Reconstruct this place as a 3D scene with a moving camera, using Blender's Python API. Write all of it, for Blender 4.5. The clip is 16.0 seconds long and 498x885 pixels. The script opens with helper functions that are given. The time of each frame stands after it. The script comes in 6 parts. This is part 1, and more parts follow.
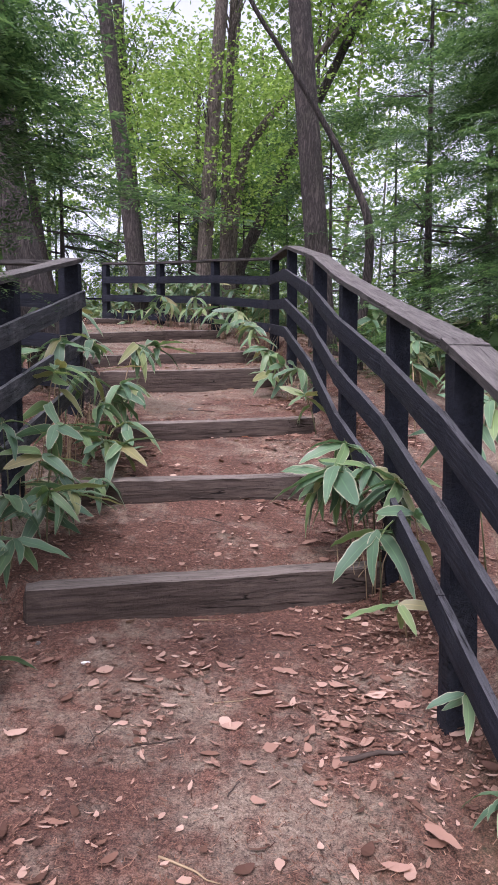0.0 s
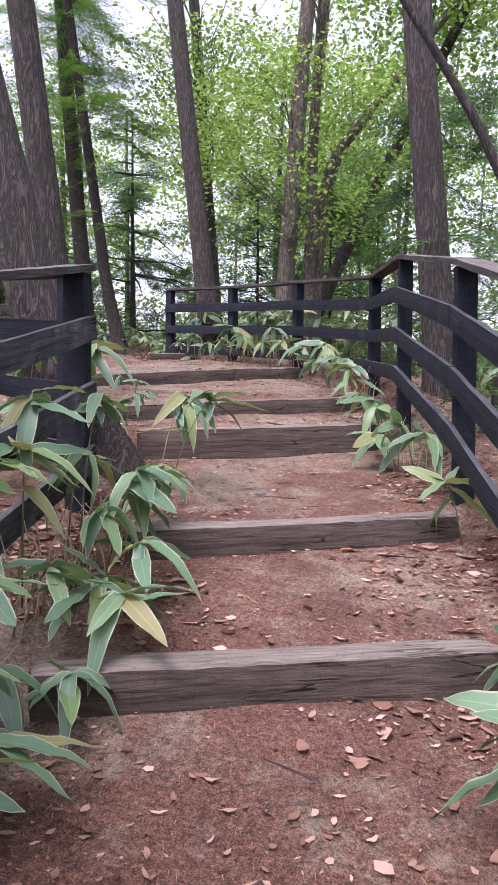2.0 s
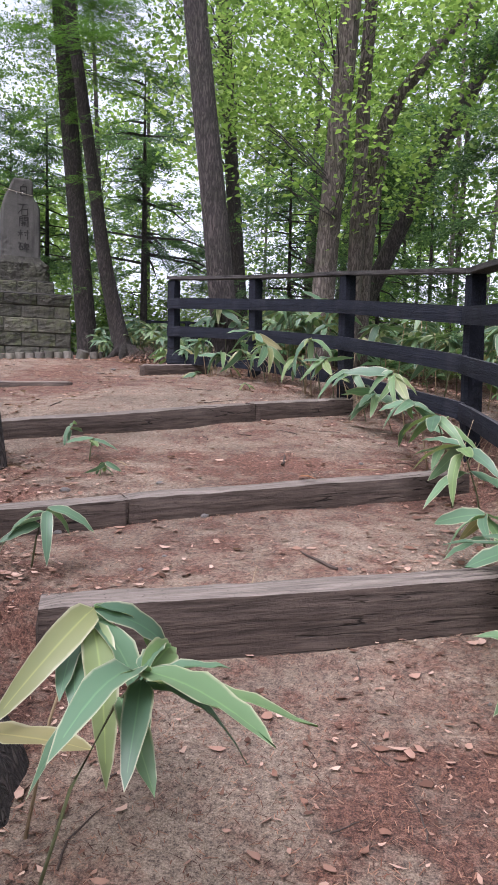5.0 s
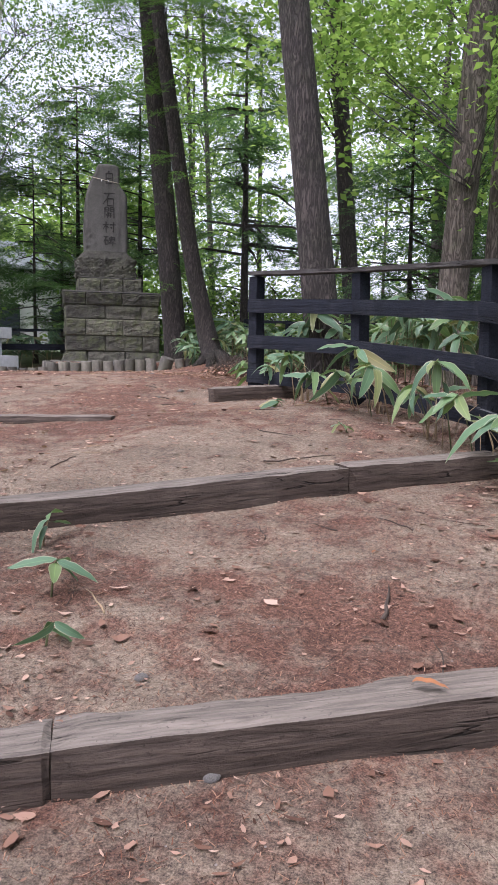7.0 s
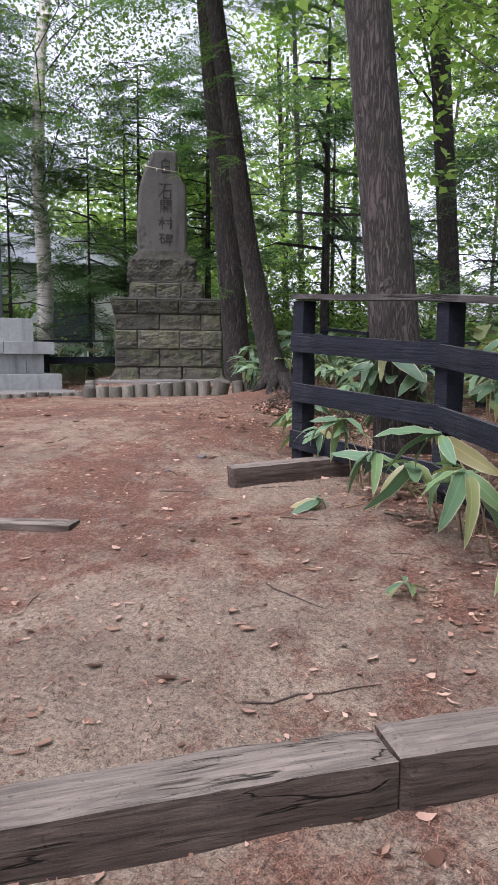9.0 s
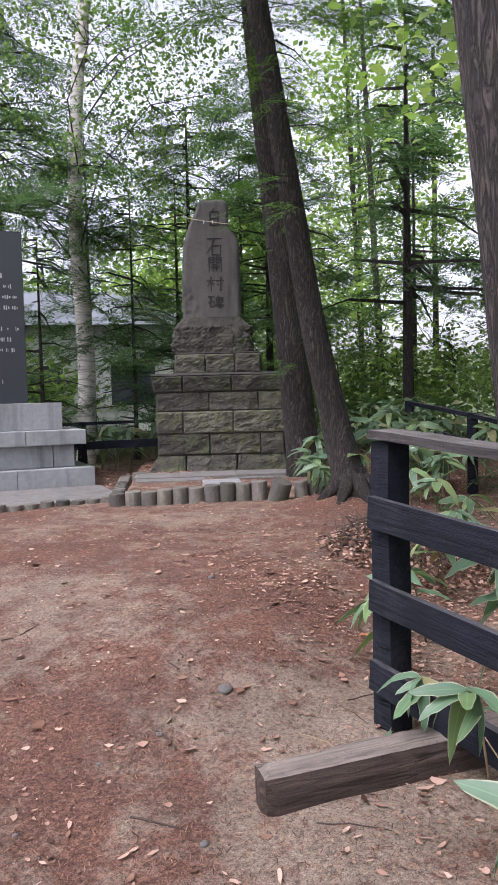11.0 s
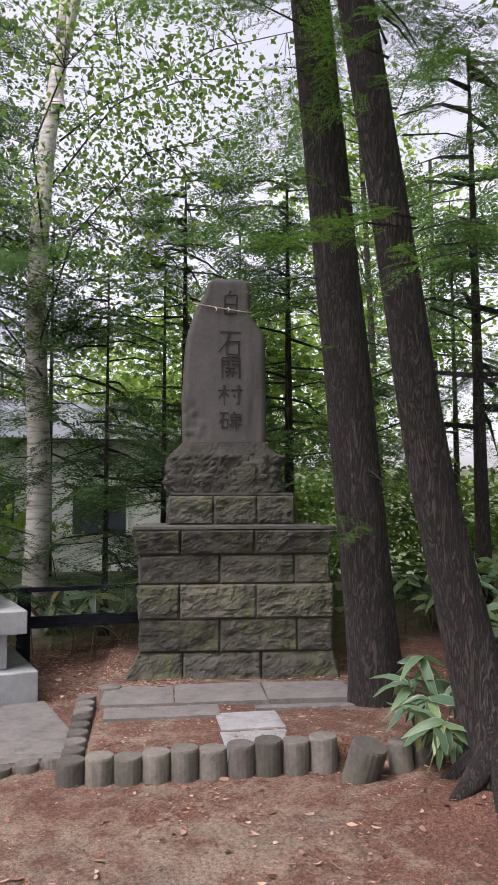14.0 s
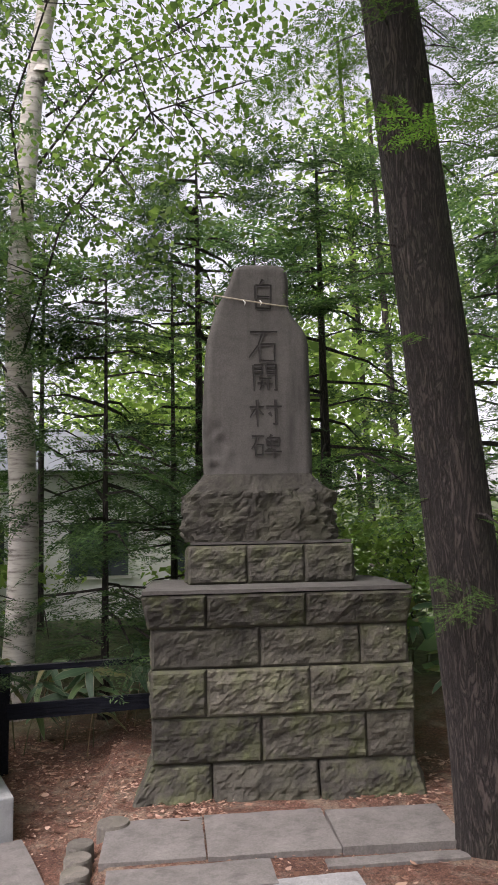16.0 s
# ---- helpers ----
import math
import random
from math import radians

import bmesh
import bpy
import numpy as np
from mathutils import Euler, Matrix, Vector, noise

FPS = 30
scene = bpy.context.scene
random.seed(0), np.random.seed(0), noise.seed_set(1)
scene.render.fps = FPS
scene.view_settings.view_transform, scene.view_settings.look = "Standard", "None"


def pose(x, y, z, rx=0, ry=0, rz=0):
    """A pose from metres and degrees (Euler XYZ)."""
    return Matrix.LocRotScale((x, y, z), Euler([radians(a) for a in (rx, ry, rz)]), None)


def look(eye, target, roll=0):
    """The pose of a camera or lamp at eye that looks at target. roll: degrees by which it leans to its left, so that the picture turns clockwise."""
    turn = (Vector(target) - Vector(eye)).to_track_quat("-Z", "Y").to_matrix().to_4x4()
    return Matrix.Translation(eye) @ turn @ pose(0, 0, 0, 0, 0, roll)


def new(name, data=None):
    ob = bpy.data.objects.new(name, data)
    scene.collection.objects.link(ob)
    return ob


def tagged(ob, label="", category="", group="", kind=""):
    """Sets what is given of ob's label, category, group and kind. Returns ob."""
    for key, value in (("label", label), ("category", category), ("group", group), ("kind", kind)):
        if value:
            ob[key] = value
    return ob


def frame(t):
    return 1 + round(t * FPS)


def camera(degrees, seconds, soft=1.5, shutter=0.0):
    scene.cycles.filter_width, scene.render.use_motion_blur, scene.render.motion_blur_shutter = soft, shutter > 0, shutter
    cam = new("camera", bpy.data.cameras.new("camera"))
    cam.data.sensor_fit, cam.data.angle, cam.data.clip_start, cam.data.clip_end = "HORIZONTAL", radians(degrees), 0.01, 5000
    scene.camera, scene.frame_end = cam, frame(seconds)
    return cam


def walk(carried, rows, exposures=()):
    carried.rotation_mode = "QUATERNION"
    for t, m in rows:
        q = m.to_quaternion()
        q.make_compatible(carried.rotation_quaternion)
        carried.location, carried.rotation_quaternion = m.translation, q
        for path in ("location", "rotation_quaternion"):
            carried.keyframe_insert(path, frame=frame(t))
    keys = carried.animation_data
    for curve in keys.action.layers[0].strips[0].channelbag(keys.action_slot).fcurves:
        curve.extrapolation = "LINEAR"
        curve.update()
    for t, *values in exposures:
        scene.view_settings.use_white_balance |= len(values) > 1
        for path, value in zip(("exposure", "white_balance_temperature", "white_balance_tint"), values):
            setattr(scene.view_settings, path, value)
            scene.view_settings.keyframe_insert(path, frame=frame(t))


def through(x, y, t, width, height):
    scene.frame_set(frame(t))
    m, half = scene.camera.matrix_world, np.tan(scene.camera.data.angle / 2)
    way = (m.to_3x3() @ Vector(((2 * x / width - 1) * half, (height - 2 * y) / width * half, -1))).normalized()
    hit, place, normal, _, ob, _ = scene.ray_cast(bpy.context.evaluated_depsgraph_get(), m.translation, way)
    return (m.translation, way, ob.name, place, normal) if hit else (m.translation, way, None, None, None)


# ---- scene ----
cam = camera(37.7, 16.0, soft=1.6)
METRES, EYE, TILT, LEAN, TURN = 16.0, 1.5, -5.0, 0.0, 0.0
ROWS = [
    (0.0, 0.0, 0.0, 0.0, 0.0, 0.0, -0.0),
    (0.5, 0.0031, 0.037, 0.0055, 3.13, 1.12, -0.55),
    (1.0, 0.002, 0.0726, 0.0099, 7.21, 2.21, -2.11),
    (1.5, -0.0033, 0.1051, 0.012, 8.39, 2.07, -2.2),
    (2.0, -0.0074, 0.1352, 0.0254, 6.23, 2.38, -0.85),
    (2.5, -0.0063, 0.1706, 0.0294, 6.19, 1.98, -0.88),
    (3.0, -0.0075, 0.198, 0.0379, 7.2, -0.11, -1.96),
    (5.5, -0.027, 0.3299, 0.0861, 9.58, 1.11, -1.46),
    (6.0, -0.0276, 0.3596, 0.0918, 14.5, 2.2, -1.77),
    (6.5, -0.0294, 0.3904, 0.0928, 15.87, 0.3, -2.06),
    (7.0, -0.034, 0.422, 0.1091, 17.86, -0.64, -2.27),
    (7.5, -0.0352, 0.455, 0.1187, 22.52, 0.67, -3.47),
    (8.0, -0.0401, 0.4835, 0.1246, 23.94, -0.25, -3.81),
    (8.5, -0.0469, 0.5134, 0.1419, 23.62, -2.11, -2.61),
    (9.0, -0.0492, 0.5412, 0.1523, 25.83, -2.26, -2.55),
    (9.5, -0.0544, 0.5674, 0.171, 29.61, -1.01, -3.6),
    (12.0, -0.1412, 0.708, 0.2035, 32.31, 1.82, -1.23),
    (12.5, -0.165, 0.7305, 0.2094, 32.61, 4.45, -2.41),
    (13.0, -0.1866, 0.7538, 0.2197, 31.2, 6.54, -2.9),
    (13.5, -0.2067, 0.7775, 0.2307, 30.41, 7.82, -2.57),
    (14.0, -0.2282, 0.7944, 0.2379, 29.09, 9.38, -2.27),
    (14.5, -0.2456, 0.811, 0.2429, 27.76, 10.69, -2.02),
    (15.0, -0.2599, 0.8322, 0.2481, 28.06, 11.15, -1.83),
    (15.5, -0.2772, 0.8509, 0.25, 28.57, 11.36, -1.62),
    (16.0, -0.2901, 0.8672, 0.2547, 29.26, 11.54, -1.24),
]
walk(cam, [(t, pose(0, 0, EYE, TILT, LEAN, TURN) @ pose(METRES * x, METRES * y, METRES * z, 90 + pitch, roll, yaw)) for t, x, y, z, yaw, pitch, roll in ROWS],
     exposures=[(0.0, 0.88, 6020, 28), (1.5, 1.27, 6010, 29), (3.0, 1.08, 6000, 30), (5.5, 0.98, 5980, 20), (9.5, 0.92, 6050, 20), (12.5, 0.92, 6080, 24), (14.0, 0.78, 6430, 22), (16.0, 0.82, 6650, 21)])

# ---- world and light ----
world = bpy.data.worlds.new("overcast_sky")
scene.world = world
world.use_nodes = True
wt = world.node_tree
wt.nodes.clear()
sky = wt.nodes.new("ShaderNodeTexSky")
sky.sky_type, sky.sun_disc = "NISHITA", False
sky.sun_elevation, sky.sun_rotation = radians(58), radians(200)
sky.air_density, sky.dust_density = 1.0, 4.0
pale = wt.nodes.new("ShaderNodeHueSaturation")
pale.inputs["Saturation"].default_value = 0.28
sky_out = wt.nodes.new("ShaderNodeBackground")
sky_out.inputs["Strength"].default_value = 0.2
world_out = wt.nodes.new("ShaderNodeOutputWorld")
wt.links.new(sky.outputs[0], pale.inputs["Color"])
wt.links.new(pale.outputs[0], sky_out.inputs[0])
wt.links.new(sky_out.outputs[0], world_out.inputs[0])
sun_data = bpy.data.lights.new("sun", "SUN")
sun_data.energy, sun_data.angle, sun_data.color = 1.5, radians(30), (1.0, 0.98, 0.95)
sun = new("sun", sun_data)
sun.matrix_world = look((-3, -9, 17), (0, 0, 0))

# ---- materials ----
def material(name, rough=0.8):
    m = bpy.data.materials.new(name)
    m.use_nodes = True
    m.node_tree.nodes["Principled BSDF"].inputs["Roughness"].default_value = rough
    return m, m.node_tree, m.node_tree.nodes["Principled BSDF"]


def node(tree, kind, **inputs):
    n = tree.nodes.new(kind)
    for key, value in inputs.items():
        n.inputs[key.replace("_", " ")].default_value = value
    return n


def coords(tree, scale=(1, 1, 1), which="Object"):
    tc = tree.nodes.new("ShaderNodeTexCoord")
    mp = tree.nodes.new("ShaderNodeMapping")
    mp.inputs["Scale"].default_value = scale
    tree.links.new(tc.outputs[which], mp.inputs["Vector"])
    return mp.outputs[0]


def noise_tex(tree, vec, scale, detail=6.0, rough=0.6, distortion=0.0):
    n = node(tree, "ShaderNodeTexNoise", Scale=scale, Detail=detail, Roughness=rough, Distortion=distortion)
    tree.links.new(vec, n.inputs["Vector"])
    return n.outputs[0]


def ramp(tree, fac, stops):
    r = tree.nodes.new("ShaderNodeValToRGB")
    e = r.color_ramp.elements
    while len(e) < len(stops):
        e.new(0.5)
    for el, (p, c) in zip(e, stops):
        el.position, el.color = p, (*c, 1) if len(c) == 3 else c
    tree.links.new(fac, r.inputs[0])
    return r.outputs[0]


def mix(tree, fac, a, b, mode="MIX"):
    m = tree.nodes.new("ShaderNodeMix")
    m.data_type, m.blend_type = "RGBA", mode
    for sock, v in ((m.inputs[0], fac), (m.inputs[6], a), (m.inputs[7], b)):
        if isinstance(v, (float, int)):
            sock.default_value = v
        elif isinstance(v, tuple):
            sock.default_value = (*v, 1)
        else:
            tree.links.new(v, sock)
    return m.outputs[2]


def math_node(tree, op, a, b):
    m = tree.nodes.new("ShaderNodeMath")
    m.operation = op
    for sock, v in ((m.inputs[0], a), (m.inputs[1], b)):
        if isinstance(v, (float, int)):
            sock.default_value = v
        else:
            tree.links.new(v, sock)
    return m.outputs[0]


def bump(tree, bsdf, height, strength, distance):
    b = node(tree, "ShaderNodeBump", Strength=strength, Distance=distance)
    tree.links.new(height, b.inputs["Height"])
    tree.links.new(b.outputs[0], bsdf.inputs["Normal"])
    return b


def soil_material():
    m, t, p = material("red_brown_soil", 0.95)
    v = coords(t)
    big = noise_tex(t, v, 0.6, 5, 0.6, 0.4)
    mid = noise_tex(t, v, 6.0, 8, 0.7)
    fine = noise_tex(t, v, 55.0, 6, 0.75)
    crumb = noise_tex(t, v, 190.0, 4, 0.7)
    grit = math_node(t, "ADD", math_node(t, "MULTIPLY", fine, 0.5), math_node(t, "MULTIPLY", crumb, 0.5))
    litter = ramp(t, grit, [(0.39, (0.020, 0.010, 0.007)), (0.5, (0.135, 0.060, 0.040)), (0.61, (0.31, 0.165, 0.115))])
    bare = ramp(t, grit, [(0.39, (0.07, 0.048, 0.040)), (0.5, (0.255, 0.196, 0.146)), (0.61, (0.43, 0.345, 0.265))])
    # the clearing is trodden barer than the stairs
    along = t.nodes.new("ShaderNodeSeparateXYZ")
    t.links.new(v, along.inputs[0])
    worn = ramp(t, math_node(t, "DIVIDE", along.outputs[1], 16.0), [(0.05, (0, 0, 0)), (0.62, (1, 1, 1)), (0.78, (0.95, 0.95, 0.95)), (0.90, (0.1, 0.1, 0.1))])
    patch = ramp(t, math_node(t, "ADD", math_node(t, "ADD", math_node(t, "MULTIPLY", big, 0.52), math_node(t, "MULTIPLY", mid, 0.48)), math_node(t, "MULTIPLY", worn, 0.050)),
                 [(0.49, (0, 0, 0)), (0.595, (0.95, 0.95, 0.95))])
    col = mix(t, patch, litter, bare)
    stain = ramp(t, noise_tex(t, v, 2.3, 4), [(0.35, (0.62, 0.6, 0.6)), (0.6, (1, 1, 1))])
    col = mix(t, 0.8, col, stain, "MULTIPLY")
    # loose pale pebbles
    vor = node(t, "ShaderNodeTexVoronoi", Scale=38.0)
    t.links.new(v, vor.inputs["Vector"])
    peb = ramp(t, vor.outputs["Distance"], [(0.10, (1, 1, 1)), (0.16, (0, 0, 0))])
    pick = ramp(t, vor.outputs["Color"], [(0.80, (0, 0, 0)), (0.82, (1, 1, 1))])
    col = mix(t, math_node(t, "MULTIPLY", peb, pick), col, (0.26, 0.22, 0.20))
    t.links.new(col, p.inputs["Base Color"])
    # green undergrowth takes over away from the path, with a ragged edge
    place = t.nodes.new("ShaderNodeVectorMath")
    place.operation = "DISTANCE"
    place.inputs[1].default_value = (-3.6, 10.5, 1.2)
    t.links.new(v, place.inputs[0])
    rim = math_node(t, "ADD", place.outputs["Value"], math_node(t, "MULTIPLY", math_node(t, "SUBTRACT", noise_tex(t, v, 0.5, 6, 0.7), 0.5), 7.0))
    wild = ramp(t, math_node(t, "DIVIDE", rim, 20.0), [(0.47, (0, 0, 0)), (0.60, (1, 1, 1))])
    green = ramp(t, noise_tex(t, v, 9.0, 8, 0.7), [(0.3, (0.022, 0.03, 0.014)), (0.55, (0.07, 0.095, 0.035)), (0.8, (0.13, 0.17, 0.06))])
    t.links.new(mix(t, wild, col, green), p.inputs["Base Color"])
    h = math_node(t, "ADD", math_node(t, "MULTIPLY", grit, 0.55), math_node(t, "MULTIPLY", mid, 0.9))
    bump(t, p, h, 1.0, 0.03)
    return m


def timber_material(name, dark, light, top, axis=(1.0, 14.0, 14.0), worn=0.5):
    """Weathered timber whose grain runs along the object's x axis; upward faces are bleached, with a painted top
    highlight.
    """
    m, t, p = material(name, 0.85)
    v = coords(t, axis)
    grain = noise_tex(t, v, 4.0, 8, 0.7, 0.6)
    v2 = coords(t)
    blot = noise_tex(t, v2, 3.0, 6, 0.7)
    spot = noise_tex(t, v2, 60.0, 3, 0.6)
    col = ramp(t, grain, [(0.3, dark), (0.62, light)])
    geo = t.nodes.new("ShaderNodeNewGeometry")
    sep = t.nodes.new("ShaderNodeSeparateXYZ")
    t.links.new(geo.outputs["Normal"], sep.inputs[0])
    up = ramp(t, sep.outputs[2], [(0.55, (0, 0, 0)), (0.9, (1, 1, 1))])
    # pale grain for real wear, and for the highlight painted on upward faces
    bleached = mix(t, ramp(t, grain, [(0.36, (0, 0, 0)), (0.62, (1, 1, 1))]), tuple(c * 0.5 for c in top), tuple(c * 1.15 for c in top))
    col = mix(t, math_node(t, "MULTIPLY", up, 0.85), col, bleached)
    wear = ramp(t, blot, [(0.5, (0, 0, 0)), (0.72, (1, 1, 1))])
    col = mix(t, math_node(t, "MULTIPLY", wear, worn), col, bleached)
    col = mix(t, ramp(t, spot, [(0.62, (0, 0, 0)), (0.72, (0.5, 0.5, 0.5))]), col, tuple(c * 0.5 for c in dark))
    split = noise_tex(t, coords(t, (axis[0] * 0.7, axis[1] * 0.9, axis[2] * 0.9)), 1.3, 4, 0.5, 0.3)
    crack = ramp(t, math_node(t, "ABSOLUTE", math_node(t, "SUBTRACT", split, 0.5), 0.0), [(0.0, (1, 1, 1)), (0.014, (0, 0, 0))])
    gate = ramp(t, noise_tex(t, v2, 1.9, 3), [(0.48, (0, 0, 0)), (0.58, (1, 1, 1))])
    crack = math_node(t, "MULTIPLY", crack, gate)
    col = mix(t, crack, col, tuple(c * 0.25 for c in dark))
    t.links.new(col, p.inputs["Base Color"])
    h = math_node(t, "ADD", grain, math_node(t, "MULTIPLY", spot, 0.3))
    p.inputs["Specular IOR Level"].default_value = 0.2
    bump(t, p, math_node(t, "SUBTRACT", h, math_node(t, "MULTIPLY", crack, 1.2)), 0.8, 0.014)
    return m


def bark_material(name, dark, light, scale=1.0, deep=0.03):
    m, t, p = material(name, 0.95)
    v = coords(t, (9 * scale, 9 * scale, 1.6 * scale))
    furrow = noise_tex(t, v, 2.2, 8, 0.65, 1.2)
    crack = noise_tex(t, coords(t, (16 * scale, 16 * scale, 2.6 * scale)), 1.5, 5, 0.55, 1.8)
    plate = ramp(t, math_node(t, "ABSOLUTE", math_node(t, "SUBTRACT", crack, 0.5), 0.0), [(0.0, (0, 0, 0)), (0.11, (1, 1, 1))])
    flake = noise_tex(t, coords(t, (26 * scale, 26 * scale, 11 * scale)), 1.7, 5, 0.7, 0.5)
    h = math_node(t, "MULTIPLY", plate, math_node(t, "ADD", math_node(t, "MULTIPLY", furrow, 0.6), math_node(t, "MULTIPLY", flake, 0.5)))
    col = ramp(t, h, [(0.04, tuple(c * 0.45 for c in dark)), (0.36, dark), (0.95, light)])
    moss = ramp(t, noise_tex(t, coords(t), 1.7, 6, 0.7), [(0.5, (1, 1, 1)), (0.7, (0.8, 0.92, 0.72))])
    col = mix(t, 1.0, col, moss, "MULTIPLY")
    t.links.new(col, p.inputs["Base Color"])
    bump(t, p, h, 1.0, deep)
    return m


def birch_material():
    m, t, p = material("birch_bark", 0.7)
    v = coords(t, (1, 1, 7))
    band = noise_tex(t, v, 4.0, 6, 0.7)
    scar = noise_tex(t, coords(t, (1, 1, 1.4)), 2.2, 5, 0.7)
    col = ramp(t, band, [(0.35, (0.25, 0.22, 0.2)), (0.5, (0.62, 0.58, 0.54)), (0.8, (0.8, 0.77, 0.73))])
    col = mix(t, ramp(t, scar, [(0.56, (0, 0, 0)), (0.64, (1, 1, 1))]), col, (0.06, 0.05, 0.045))
    t.links.new(col, p.inputs["Base Color"])
    bump(t, p, band, 0.3, 0.008)
    return m


def leaf_material(name, colours, through, rough=0.6):
    """Leaf clumps: each leaf takes its own shade, and lets some light through."""
    m, t, p = material(name, rough)
    geo = t.nodes.new("ShaderNodeNewGeometry")
    n = len(colours)
    col = ramp(t, geo.outputs["Random Per Island"], [(i / max(1, n - 1), c) for i, c in enumerate(colours)])
    t.links.new(col, p.inputs["Base Color"])
    p.inputs["Specular IOR Level"].default_value = 0.25
    tr = t.nodes.new("ShaderNodeBsdfTranslucent")
    bright = mix(t, 1.0, col, (1.25, 1.35, 0.8), "MULTIPLY")
    t.links.new(bright, tr.inputs[0])
    mx = t.nodes.new("ShaderNodeMixShader")
    mx.inputs[0].default_value = through
    t.links.new(p.outputs[0], mx.inputs[1])
    t.links.new(tr.outputs[0], mx.inputs[2])
    t.links.new(mx.outputs[0], t.nodes["Material Output"].inputs["Surface"])
    return m


def sasa_material():
    """Broad bamboo-grass blade: green, paler along the midrib and bleached at the margin."""
    m, t, p = material("bamboo_grass_leaf", 0.45)
    uv = t.nodes.new("ShaderNodeUVMap")
    sep = t.nodes.new("ShaderNodeSeparateXYZ")
    t.links.new(uv.outputs[0], sep.inputs[0])
    info = t.nodes.new("ShaderNodeObjectInfo")
    off = math_node(t, "ABSOLUTE", math_node(t, "SUBTRACT", sep.outputs[0], 0.5), 0.0)
    edge_n = noise_tex(t, coords(t), 18.0, 4)
    edge = ramp(t, math_node(t, "ADD", off, math_node(t, "MULTIPLY", math_node(t, "SUBTRACT", edge_n, 0.5), 0.16)),
                [(0.415, (0, 0, 0)), (0.49, (1, 1, 1))])
    green = ramp(t, info.outputs["Random"], [(0.0, (0.06, 0.125, 0.08)), (0.5, (0.105, 0.195, 0.115)), (0.85, (0.15, 0.24, 0.09)), (1.0, (0.26, 0.22, 0.10))])
    rib = ramp(t, off, [(0.0, (1.5, 1.5, 1.3)), (0.05, (1, 1, 1))])
    veins = noise_tex(t, coords(t, (1, 1, 1), "UV"), 5.0, 3)
    col = mix(t, 1.0, green, rib, "MULTIPLY")
    col = mix(t, math_node(t, "MULTIPLY", veins, 0.3), col, (0.16, 0.22, 0.12))
    col = mix(t, math_node(t, "MULTIPLY", edge, 0.72), col, (0.46, 0.43, 0.31))
    t.links.new(col, p.inputs["Base Color"])
    p.inputs["Specular IOR Level"].default_value = 0.5
    tr = t.nodes.new("ShaderNodeBsdfTranslucent")
    t.links.new(mix(t, 1.0, col, (1.2, 1.3, 0.7), "MULTIPLY"), tr.inputs[0])
    mx = t.nodes.new("ShaderNodeMixShader")
    mx.inputs[0].default_value = 0.25
    t.links.new(p.outputs[0], mx.inputs[1])
    t.links.new(tr.outputs[0], mx.inputs[2])
    t.links.new(mx.outputs[0], t.nodes["Material Output"].inputs["Surface"])
    return m


def stone_material(name, dark, light, scale=1.0, moss=0.0, depth=0.02, rough=0.9, fine_scale=70.0):
    m, t, p = material(name, rough)
    v = coords(t)
    big = noise_tex(t, v, 2.2 * scale, 6, 0.65)
    mid = noise_tex(t, v, 11.0 * scale, 8, 0.7)
    fine = noise_tex(t, v, fine_scale * scale, 4, 0.7)
    h = math_node(t, "ADD", math_node(t, "MULTIPLY", big, 0.5), math_node(t, "MULTIPLY", mid, 0.5))
    col = ramp(t, h, [(0.32, dark), (0.66, light)])
    col = mix(t, 0.35, col, ramp(t, fine, [(0.35, (0.45, 0.45, 0.45)), (0.65, (1.3, 1.3, 1.3))]), "MULTIPLY")
    streak = noise_tex(t, coords(t, (7, 7, 0.9)), 1.0, 5)
    col = mix(t, ramp(t, streak, [(0.5, (0, 0, 0)), (0.75, (0.75, 0.75, 0.75))]), col, tuple(c * 0.45 for c in dark))
    if moss:
        info = t.nodes.new("ShaderNodeObjectInfo")
        pick = ramp(t, info.outputs["Random"], [(0.1, (0.2, 0.2, 0.2)), (0.7, (1, 1, 1))])
        tone = ramp(t, math_node(t, "FRACT", math_node(t, "MULTIPLY", info.outputs["Random"], 7.3), 0.0), [(0.0, (0.38, 0.37, 0.37)), (0.5, (0.85, 0.84, 0.82)), (1.0, (1.3, 1.28, 1.22))])
        col = mix(t, 1.0, col, tone, "MULTIPLY")
        green = ramp(t, noise_tex(t, v, 3.5, 6, 0.7), [(0.45, (0, 0, 0)), (0.7, (1, 1, 1))])
        col = mix(t, math_node(t, "MULTIPLY", math_node(t, "MULTIPLY", green, pick), moss), col, (0.095, 0.11, 0.042))
    t.links.new(col, p.inputs["Base Color"])
    bump(t, p, math_node(t, "ADD", mid, math_node(t, "MULTIPLY", fine, 0.35)), 0.7, depth)
    return m


def plain_material(name, colour, rough=0.6, metal=0.0, vary=0.25, scale=20.0):
    m, t, p = material(name, rough)
    n = noise_tex(t, coords(t), scale, 5)
    t.links.new(mix(t, n, tuple(c * (1 - vary) for c in colour), tuple(min(1, c * (1 + vary)) for c in colour)), p.inputs["Base Color"])
    p.inputs["Metallic"].default_value = metal
    bump(t, p, n, 0.2, 0.004)
    return m


